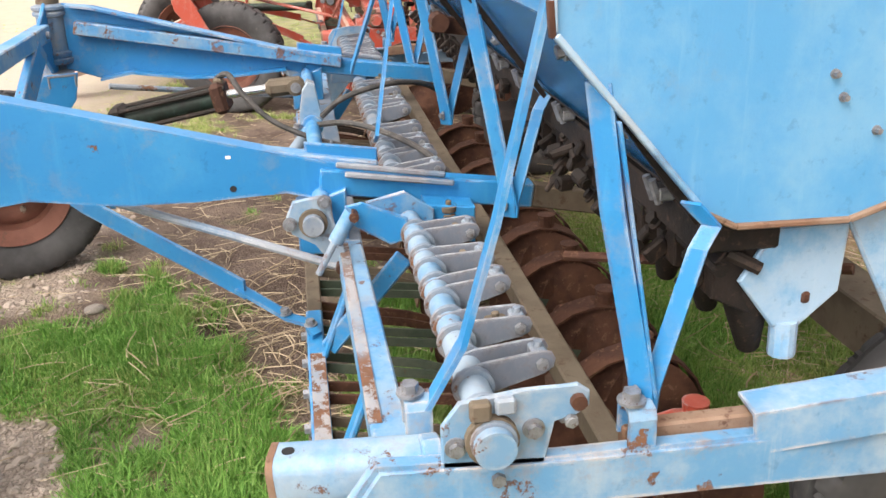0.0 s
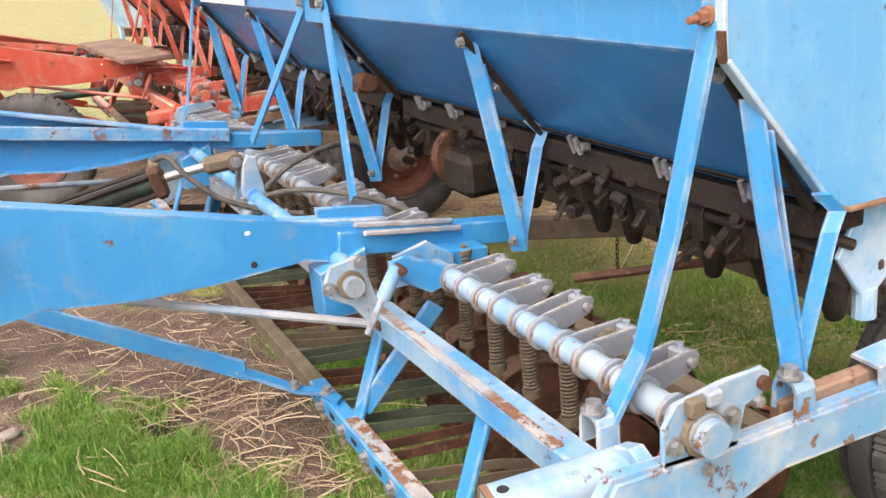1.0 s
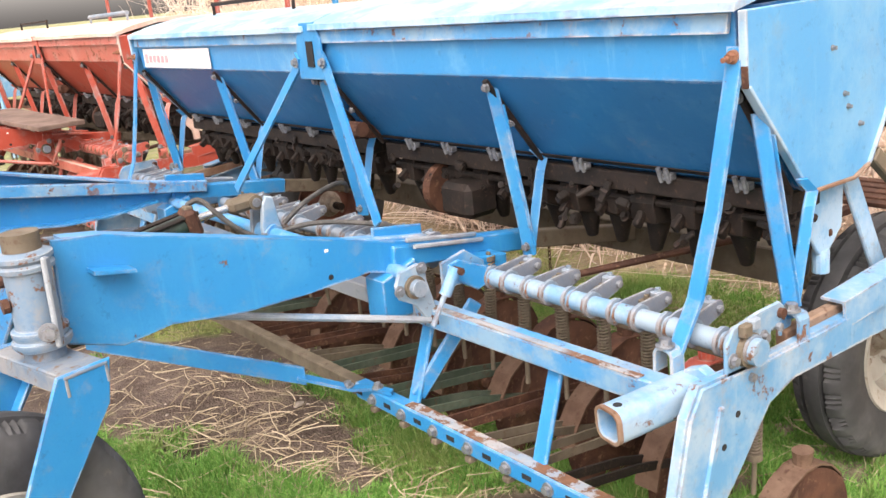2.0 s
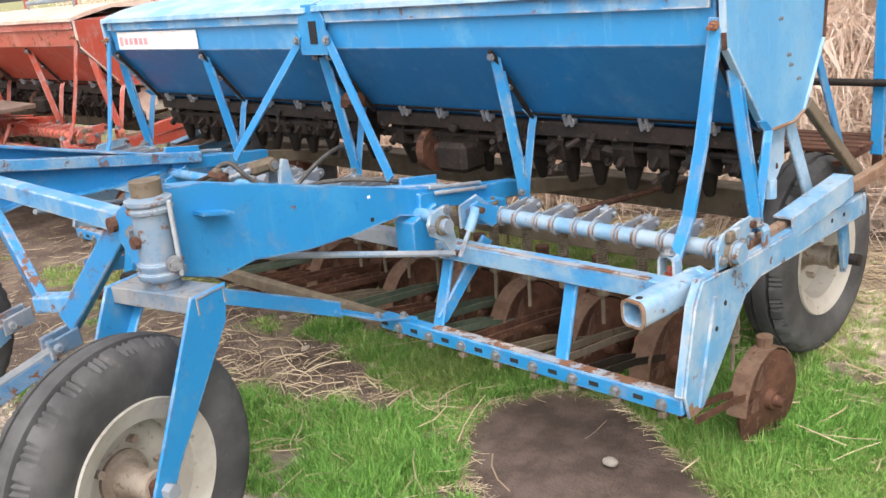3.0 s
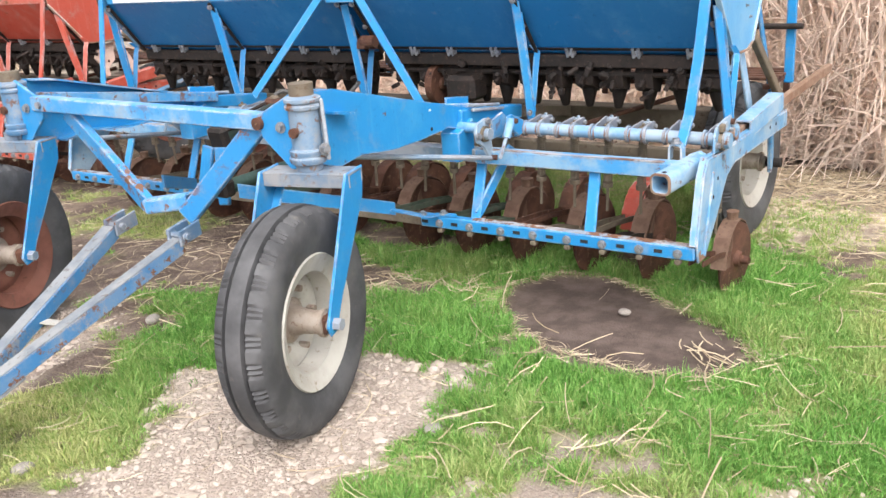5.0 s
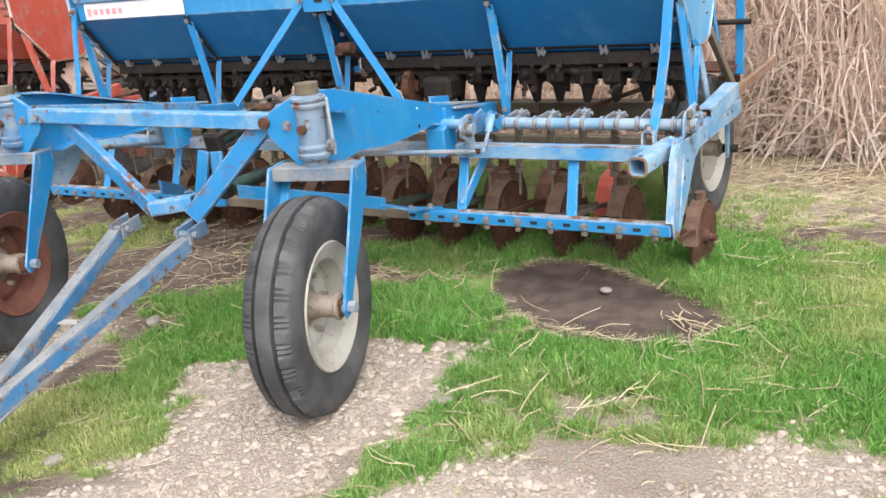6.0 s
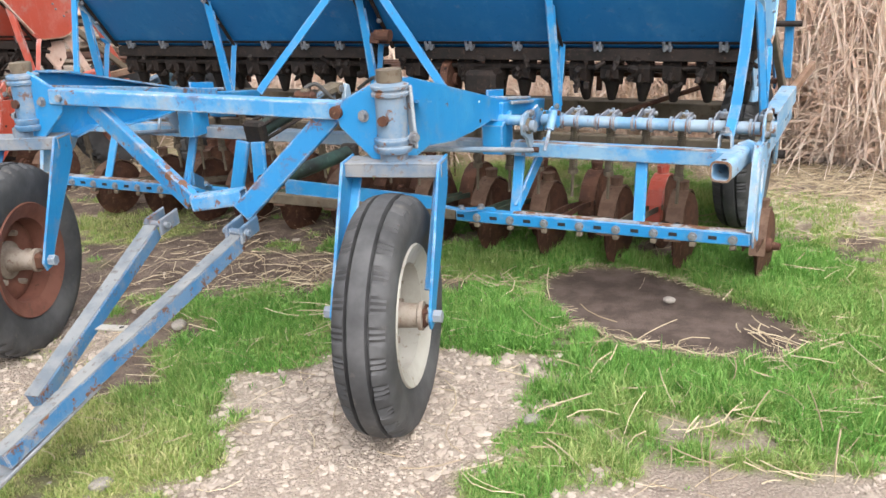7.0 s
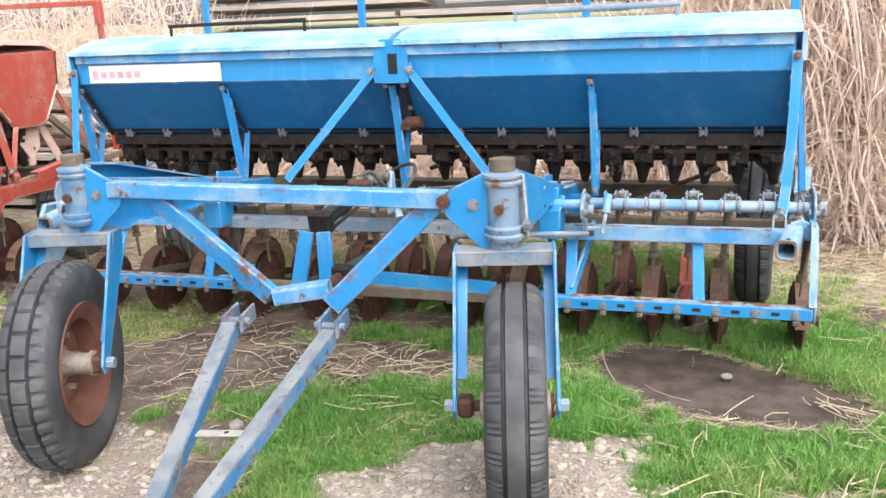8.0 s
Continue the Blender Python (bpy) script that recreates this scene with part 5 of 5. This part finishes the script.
red = seed_drill("faded red seed drill parked beside the blue one", pose(-4.40, 0.235, 0), RED_SET, (wheel_red, wheel_red, wheel_red), (165, 14), False)

# sign on the far hopper
sign = thing("sign", "white sheet sign with faded pink lettering on the hopper", "sign")
quick("sheet", sign, SIGN, bar, (-1.67, 0.372, 1.297), (-0.90, 0.372, 1.297), 0.004, 0.088, bevel=0)
bm = bmesh.new()
for i in range(6):
    x = -1.648 + 0.05 * i
    bar(bm, (x, 0.3692, 1.293), (x + 0.034, 0.3692, 1.293), 0.002, 0.046 if i == 0 else 0.034, bevel=0)
part("lettering", bm, PINK, sign, "faded pink lettering")
bm = bmesh.new()
for i in range(7):
    bar(bm, (-1.25 + 0.045 * i, 0.3690, 1.297), (-1.215 + 0.045 * i, 0.3690, 1.297), 0.002, 0.05, bevel=0)
part("worn_lettering", bm, SIGN, sign)

board = tagged(new("loose_board", None), "dark brown loose board lying across the red drill", "board")
board.matrix_world = pose(-3.75, 0.25, 0.905, 0, 2, 6)
quick("plank", board, BROWN_BOARD, bar, (-0.62, 0, 0), (0.62, 0, 0), 0.30, 0.03)
quick("batten", board, WOOD, bar, (0.45, -0.13, -0.022), (0.45, 0.13, -0.022), 0.05, 0.012)


# ---- planks and reeds behind ----
def plank_pile(label, px, py, half, layers, seed):
    p = thing("board_pile", label, "board pile", "board piles", pose(px, py, 0))
    r = random.Random(seed)
    bm = bmesh.new()
    bar(bm, (0, 0, 0), (1, 0, 0), 1, 1, bevel=0)
    unit = mesh_of("board", bm, WOOD)
    for lay in range(layers):
        x = -half
        while x < half - 0.5:
            ln = r.uniform(1.2, 3.0)
            ob = part("board", unit, None, p)
            z = 0.05 + lay * 0.105
            ob.matrix_basis = pose(x, r.uniform(-0.1, 0.1), z, r.uniform(-6, 6), r.uniform(-0.8, 0.8), r.uniform(-1.5, 1.5)) @ Matrix.Diagonal((ln, r.uniform(0.35, 0.5), r.uniform(0.03, 0.06), 1))
            x += ln + r.uniform(0.02, 0.25)


plank_pile("tall pile of grey weathered boards behind the hoppers", -1.0, 4.4, 2.3, 22, 9)
plank_pile("low pile of grey boards between the reeds and the drills", -5.2, 3.0, 1.4, 10, 10)


def reeds():
    """A dry reed bed: bent and snapped stems, fallen stalks, curled leaves and a few thick pale canes."""
    r = np.random.RandomState(7)
    verts, faces = [], []

    def foot(x):
        return 2.42 + 0.22 * math.sin(x * 1.1) + 0.10 * math.sin(x * 5) + (0.9 if x < -3.3 else 0)

    def stem(x, y, z, h, lean, az, rad, n=4, kink=0.12, snap=0.0):
        """A tapered stalk that wanders as it rises; snap: the share of it that hangs over."""
        base = len(verts)
        p = np.array((x, y, z))
        way = np.array((math.cos(az) * lean, math.sin(az) * lean, 1.0))
        for i in range(n + 1):
            t = i / n
            rr = rad * (1 - 0.65 * t)
            for a in (0, 2.1, 4.2):
                verts.append((p[0] + rr * math.cos(a), p[1] + rr * math.sin(a), max(0.004, p[2] + 0.3 * rr * math.sin(a))))
            way = way + r.normal(0, kink, 3) * (1, 1, 0.3)
            if snap and t >= 1 - snap:
                way = np.array((math.cos(az + 1.0), math.sin(az + 1.0), -r.uniform(0.1, 1.2)))
                snap = 0.0
            p = p + way / np.linalg.norm(way) * h / n
        for i in range(n):
            for j in range(3):
                a, b = base + i * 3 + j, base + i * 3 + (j + 1) % 3
                faces.append((a, b, b + 3, a + 3))

    def leaf(x, y, z, ln, w, az, rise, sag):
        b = len(verts)
        dx, dy = math.cos(az), math.sin(az)
        tw = r.uniform(-1, 1)
        for t in (0, 0.35, 0.7, 1):
            ww = w * (1 - 0.85 * t)
            px, py, pz = x + dx * ln * t, y + dy * ln * t, z + ln * (rise * t - sag * t * t)
            verts.append((px - dy * ww, py + dx * ww, max(0.01, pz - tw * ww)))
            verts.append((px + dy * ww, py - dx * ww, max(0.01, pz + tw * ww)))
        faces.extend([(b, b + 1, b + 3, b + 2), (b + 2, b + 3, b + 5, b + 4), (b + 4, b + 5, b + 7, b + 6)])

    def place(deep, near=0.0):
        x = r.uniform(0.6, 4.5) if r.uniform() < 0.5 else r.uniform(-8, 9)
        return x, foot(x) - near + abs(r.normal(0, deep))

    for _ in range(10500):
        x, y = place(0.75)
        h = r.uniform(0.6, 1.3) if -3.3 < x < 1.2 else r.uniform(0.8, 2.7)
        stem(x, y, 0, h, min(1.1, abs(r.normal(0, 0.26))), r.uniform(0, math.tau), r.uniform(0.002, 0.0055), 4, 0.13, r.uniform(0.2, 0.6) if r.uniform() < 0.3 else 0)
    for _ in range(1100):
        x, y = place(0.45)
        if -3.3 < x < 1.2:
            continue
        stem(x, y, 0, r.uniform(1.2, 2.8), min(0.6, abs(r.normal(0, 0.16))), r.uniform(0, math.tau), r.uniform(0.006, 0.013), 5, 0.10, r.uniform(0.2, 0.5) if r.uniform() < 0.35 else 0)
    for _ in range(7500):
        x, y = place(0.40, 0.08)
        top = 0.7 if -3.3 < x < 1.2 else 1.9
        stem(x, y, r.uniform(0, 1) ** 1.4 * top, r.uniform(0.25, 1.2), r.uniform(0.6, 6.0), r.uniform(0, math.tau), r.uniform(0.002, 0.0060), 3, 0.25)
    for _ in range(26000):
        x, y = place(0.50, 0.06)
        z = r.uniform(0.02, 1.2 if -3.3 < x < 1.2 else 2.5)
        leaf(x, y, z, r.uniform(0.12, 0.60), r.uniform(0.004, 0.013), r.uniform(0, math.tau), r.uniform(-0.3, 0.9), r.uniform(0.1, 1.5))
    stuff("reed_bed", verts, faces, REED, "dense tangled stand of dry tan reeds", "reeds")


reeds()


# ---- grass, straw and stones ----
def lawn():
    """Tufts of blades that spread from a common root, thick where the ground is good."""
    r = np.random.RandomState(2)
    n = 150000
    cx = np.concatenate([r.uniform(-1.0, 3.4, n // 2), r.uniform(-4.5, 4.0, n // 4), r.uniform(-9, 5, n // 4), r.uniform(-1.5, 1.5, n // 5)])
    cy = np.concatenate([r.uniform(-2.4, 1.3, n // 2), r.uniform(-2.6, 2.4, n // 4), r.uniform(-4.5, 3.0, n // 4), r.uniform(0.75, 2.1, n // 5)])
    keep = r.uniform(0, 1, len(cx)) < grass_zone(cx, cy) ** 1.3 * 0.9
    cx, cy = cx[keep], cy[keep]
    per = 9
    tufts = len(cx)
    size = np.exp(r.normal(0, 0.38, tufts)) * (1 + 0.45 * wave(cx, cy, 9, 31))
    sway_a, sway = r.uniform(0, math.tau, tufts), np.abs(r.normal(0, 0.28, tufts))
    hue = r.normal(0, 0.17, tufts)

    def rep(v):
        return np.repeat(v, per)

    m = tufts * per
    az = r.uniform(0, math.tau, m)
    off = np.abs(r.normal(0, 0.011, m)) * rep(np.clip(size, 0.6, 2))
    x, y = rep(cx) + off * np.cos(az), rep(cy) + off * np.sin(az)
    g = grass_zone(x, y)
    vig = np.clip(1.08 - np.clip((x - 1.9) * 1.1, 0, 0.55) * np.clip((y + 0.55) * 2.2, 0, 1) - np.clip((y - 0.70) * 0.9, 0, 0.55) * np.clip((x - 1.2) * 2, 0.35, 1) - 0.2 * np.clip((x - 1.5) * 2, 0, 1) * np.clip((-0.6 - y) * 3, 0, 1) - np.clip((0.25 - x) * 0.45, 0, 0.55) - np.clip((-1.05 - y) * 1.5, 0, 0.75) * np.clip((1.1 - x) * 2, 0.6, 1), 0.2, 1)
    ln = r.uniform(0.018, 0.052, m) * (0.40 + 0.55 * g) * (0.55 + 0.5 * vig) * rep(np.clip(size, 0.5, 1.9))
    lean = np.abs(r.normal(0.55, 0.38, m))
    w = r.uniform(0.0012, 0.0025, m)
    z = ground_z(x, y) - 0.004
    lx = np.cos(az) * lean + rep(np.cos(sway_a) * sway)
    ly = np.sin(az) * lean + rep(np.sin(sway_a) * sway)
    turn = az + r.normal(0, 0.7, m)
    px, py = -np.sin(turn) * w, np.cos(turn) * w
    drop = np.sqrt(np.clip(1 - 0.45 * np.clip(lx * lx + ly * ly, 0, 1.6), 0.15, 1))
    V = np.zeros((m, 5, 3))
    V[:, 0] = np.stack([x - px, y - py, z], -1)
    V[:, 1] = np.stack([x + px, y + py, z], -1)
    ox, oy, oz = lx * ln * 0.38, ly * ln * 0.38, ln * 0.58
    V[:, 2] = np.stack([x + ox + px * 0.8, y + oy + py * 0.8, z + oz], -1)
    V[:, 3] = np.stack([x + ox - px * 0.8, y + oy - py * 0.8, z + oz], -1)
    V[:, 4] = np.stack([x + lx * ln, y + ly * ln, z + ln * drop], -1)
    b = np.arange(m) * 5
    faces = np.stack([b, b + 1, b + 2, b + 3], -1).tolist() + np.stack([b + 3, b + 2, b + 4], -1).tolist()
    dryness = np.clip(1.12 - vig * 1.1 + rep(hue) + r.normal(0, 0.10, m) + 0.22 * wave(x, y, 3, 41) + 0.20 * wave(x, y, 10, 42), 0, 1)
    tint = np.repeat(np.stack([dryness, dryness, dryness, np.ones(m)], -1), 5, 0)
    stuff("grass", V.reshape(-1, 3).tolist(), faces, GRASS, "short green grass, yellowing towards the reeds", "grass", tint)


lawn()


def straw():
    r = np.random.RandomState(4)
    sets = []

    def add(x, y, z, ln, w, az, bend, rise):
        sets.append(np.stack([x, y, z, ln, w, az, bend, rise], -1))

    def many(n):
        return r.uniform(0, math.tau, n), r.normal(0, 0.45, n)

    n = 22000
    x, y = r.uniform(-3.5, 3.9, n), r.uniform(-2.5, 2.6, n)
    ok = (damp_zone(x, y) < 0.2) & (r.uniform(0, 1, n) > 0.75 * gravel_zone(x, y)) & (r.uniform(0, 1, n) < 0.10 + 0.25 * (y > 1.0) + 0.14 * (x < 0.3) * np.clip(0.4 + wave(x, y, 3.5, 77), 0, 1))
    x, y = x[ok], y[ok]
    n = len(x)
    add(x, y, r.uniform(0.002, 0.03, n), r.uniform(0.03, 0.16, n), r.uniform(0.0007, 0.0020, n), *many(n), np.abs(r.normal(0, 0.10, n)))
    n = 300
    x, y = r.uniform(-1.6, 3.2, n), r.uniform(-1.7, 2.0, n)
    ok = damp_zone(x, y) < 0.2
    x, y = x[ok], y[ok]
    n = len(x)
    add(x, y, r.uniform(0.012, 0.05, n), r.uniform(0.08, 0.26, n), r.uniform(0.0008, 0.0022, n), *many(n), r.normal(0, 0.12, n))
    n = 210
    x, y = r.normal(0.35, 0.45, n), r.normal(-0.14, 0.16, n)
    add(x, y, r.uniform(0.004, 0.03, n), r.uniform(0.06, 0.24, n), r.uniform(0.0010, 0.0028, n), r.normal(2.6, 0.7, n), r.normal(0, 0.7, n), r.normal(0.02, 0.06, n))
    n = 200
    x, y = r.normal(2.3, 0.6, n), r.normal(-0.75, 0.5, n)
    ok = (damp_zone(x, y) < 0.1) & (gravel_zone(x, y) < 0.4)
    x, y = x[ok], y[ok]
    n = len(x)
    add(x, y, r.uniform(0.012, 0.04, n), r.uniform(0.05, 0.16, n), r.uniform(0.0009, 0.0022, n), r.uniform(0, math.tau, n), r.normal(0, 0.5, n), r.normal(0.02, 0.08, n))
    # broken reed stalks, thick as a pencil, lying on top
    n = 105
    x, y = np.concatenate([r.uniform(-1.3, 3.0, n // 2), r.normal(2.0, 0.5, n // 2)]), np.concatenate([r.uniform(-1.2, 1.9, n // 2), r.normal(-0.75, 0.32, n // 2)])
    ok = (damp_zone(x, y) < 0.1) & (gravel_zone(x, y) < 0.3)
    x, y = x[ok], y[ok]
    n = len(x)
    add(x, y, r.uniform(0.015, 0.05, n), r.uniform(0.06, 0.22, n), r.uniform(0.0015, 0.0030, n), r.uniform(0, math.tau, n), r.normal(0, 0.25, n), r.normal(0.04, 0.16, n))
    n = 26
    x, y = r.normal(2.02, 0.09, n), r.normal(-0.20, 0.09, n)
    add(x, y, r.uniform(0.004, 0.02, n), r.uniform(0.04, 0.15, n), r.uniform(0.0012, 0.0030, n), r.normal(2.4, 0.5, n), r.normal(0, 0.5, n), np.abs(r.normal(0, 0.05, n)))
    n = 9000
    x, y = r.uniform(0.85, 2.25, n), r.uniform(-0.55, 0.75, n)
    z = damp_zone(x, y)
    ok = (z > 0.004) & (z < 0.8)
    x, y = x[ok][:900], y[ok][:900]
    n = len(x)
    a = np.arctan2(y - 0.05, x - 1.5)
    add(x, y, r.uniform(0.001, 0.010, n), r.uniform(0.02, 0.09, n), r.uniform(0.0005, 0.0011, n), a + 1.57 + r.normal(0, 0.8, n), r.normal(0, 0.6, n), np.abs(r.normal(0, 0.05, n)))
    n = 280
    x, y = r.normal(0.0, 0.55, n), r.normal(-0.25, 0.30, n)
    add(x, y, r.uniform(0.004, 0.03, n), r.uniform(0.04, 0.16, n), r.uniform(0.0006, 0.0018, n), *many(n), np.abs(r.normal(0, 0.08, n)))
    n = 5200
    x, y = r.uniform(0.9, 2.15, n), r.uniform(-0.5, 0.75, n)
    z = damp_zone(x, y)
    ok = (z > 0.02) & (z < 0.5)
    x, y = x[ok][:150], y[ok][:150]
    n = len(x)
    a = np.arctan2(y - 0.05, x - 1.5)
    add(x, y, r.uniform(0.003, 0.012, n), r.uniform(0.03, 0.10, n), r.uniform(0.0008, 0.0018, n), a + 1.57 + r.normal(0, 0.45, n), r.normal(0, 0.5, n), np.abs(r.normal(0, 0.04, n)))
    # thick dry litter at the foot of the reeds
    n = 19000
    x = r.uniform(-4, 5, n)
    y = 2.35 - np.abs(r.normal(0, 0.45, n)) + 0.2 * np.sin(x)
    add(x, y, r.uniform(0.002, 0.030, n), r.uniform(0.02, 0.10, n), r.uniform(0.0008, 0.0026, n), *many(n), np.abs(r.normal(0, 0.12, n)))
    x, y, z, ln, w, az, bend, rise = np.concatenate(sets).T
    n = len(x)
    V = np.zeros((n, 4, 3, 3))
    for i, t in enumerate((0.0, 0.35, 0.7, 1.0)):
        a = az + bend * t
        px, py = x + ln * t * np.cos(a), y + ln * t * np.sin(a)
        pz = ground_z(px, py) + z + rise * ln * t
        nx, ny = -np.sin(a) * w, np.cos(a) * w
        V[:, i, 0] = np.stack([px - nx, py - ny, pz], -1)
        V[:, i, 1] = np.stack([px, py, pz + w * 1.3], -1)
        V[:, i, 2] = np.stack([px + nx, py + ny, pz], -1)
    faces = []
    for i in range(3):
        o = np.arange(n) * 12 + 3 * i
        faces += np.stack([o, o + 1, o + 4, o + 3], -1).tolist() + np.stack([o + 1, o + 2, o + 5, o + 4], -1).tolist()
    stuff("straw", V.reshape(-1, 3).tolist(), faces, STRAW, "scattered dry straw and reed stalks on the ground", "straw")


straw()


def gravel():
    r = np.random.RandomState(6)
    t = (1 + 5 ** 0.5) / 2
    base = np.array([(-1, t, 0), (1, t, 0), (-1, -t, 0), (1, -t, 0), (0, -1, t), (0, 1, t), (0, -1, -t), (0, 1, -t), (t, 0, -1), (t, 0, 1), (-t, 0, -1), (-t, 0, 1)]) / 1.9
    tri = np.array([(0, 11, 5), (0, 5, 1), (0, 1, 7), (0, 7, 10), (0, 10, 11), (1, 5, 9), (5, 11, 4), (11, 10, 2), (10, 7, 6), (7, 1, 8),
                    (3, 9, 4), (3, 4, 2), (3, 2, 6), (3, 6, 8), (3, 8, 9), (4, 9, 5), (2, 4, 11), (6, 2, 10), (8, 6, 7), (9, 8, 1)])
    n = 60000
    x, y = r.uniform(-2.6, 3.2, n), r.uniform(-2.6, 0.4, n)
    ok = r.uniform(0, 1, n) < (gravel_zone(x, y) * 0.9 + 0.006) * (1 - damp_zone(x, y))
    x, y = x[ok], y[ok]
    n = len(x)
    s = np.minimum(0.019, 0.0038 * np.exp(np.abs(r.normal(0, 0.66, n))))
    size = s[:, None] * np.stack([r.uniform(0.8, 1.6, n), r.uniform(0.7, 1.2, n), r.uniform(0.4, 0.75, n)], -1)
    p = base[None] * (1 + r.normal(0, 0.13, (n, 12, 1))) * size[:, None, :]
    a = r.uniform(0, math.tau, n)
    ca, sa = np.cos(a)[:, None], np.sin(a)[:, None]
    q = np.stack([p[..., 0] * ca - p[..., 1] * sa + x[:, None], p[..., 0] * sa + p[..., 1] * ca + y[:, None],
                  p[..., 2] + (ground_z(x, y) + size[:, 2] * 0.25)[:, None]], -1)
    verts = q.reshape(-1, 3).tolist()
    faces = (tri[None] + (np.arange(n) * 12)[:, None, None]).reshape(-1, 3).tolist()
    stuff("gravel", verts, faces, GRAVEL, "pale crushed stone and grit on the track", "gravel")


gravel()


def stone(x, y, s, label):
    bm = bmesh.new()
    bmesh.ops.create_icosphere(bm, subdivisions=2, radius=1.0)
    r = random.Random(int(x * 1000))
    for vv in bm.verts:
        vv.co *= 1 + 0.16 * noise.noise(vv.co * 1.7 + Vector((x * 9, y * 9, 0)))
    o = tagged(new("stone", mesh_of("stone", bm, STONE_GREY, True)), label, "stone")
    o.matrix_world = pose(x, y, float(ground_z(x, y)) + s * 0.3, 0, 0, r.uniform(0, 180)) @ Matrix.Diagonal((s * 1.3, s, s * 0.65, 1))


stone(1.524, 0.098, 0.021, "grey round stone lying on the dark soil patch")
stone(1.33, -1.02, 0.026, "grey fist-sized stone at the edge of the grass")
stone(0.25, -1.78, 0.03, "flat pale stone beside the track")
stone(-0.30, -0.78, 0.03, "grey stone on the bare soil")


def soil_clods():
    """A loose heap of dark earth, turned up in the grass."""
    heap = thing("soil_heap", "small heap of dark loose earth in the grass", "soil heap", "", pose(-0.02, -0.33, 0.0))
    r = random.Random(12)
    bm = bmesh.new()
    bmesh.ops.create_icosphere(bm, subdivisions=2, radius=1.0)
    for vv in bm.verts:
        vv.co *= 1 + 0.35 * noise.noise(vv.co * 2.1)
    clod = mesh_of("clod", bm, DAMP, True)
    for _ in range(45):
        o = part("clod", clod, None, heap)
        s = r.uniform(0.003, 0.009)
        o.matrix_basis = pose(r.gauss(0, 0.10), r.gauss(0, 0.04), s * 0.3, r.uniform(0, 90), r.uniform(0, 90), r.uniform(0, 360)) @ Matrix.Scale(s, 4)


soil_clods()


def far_spreader():
    """A small pale-blue hopper machine on two wheels, far off beside the red drill."""
    m = thing("spreader", "pale blue hopper machine with rusty legs standing far off", "farm machine", "", pose(-9.3, 1.35, 0, 0, 0, 20))
    quick("hopper", m, BLUE_LID, slab, [(-0.45, 1.25), (0.45, 1.25), (0.22, 0.72), (-0.22, 0.72)], (0, 0, 0), (0, 1, 0), (0, 0, 1), 0.9)
    quick("chassis", m, RUST, bar, (-0.7, 0, 0.62), (0.9, 0, 0.62), 0.10, 0.10)
    for x, y in ((-0.35, -0.2), (-0.35, 0.2), (0.35, -0.2), (0.35, 0.2)):
        quick("leg", m, BLUE_LID, bar, (x, y, 0.0), (x, y, 0.74), 0.05, 0.05)
    quick("drawbar", m, RED, bar, (0.45, 0, 0.60), (1.3, 0.1, 0.35), 0.08, 0.06)


far_spreader()
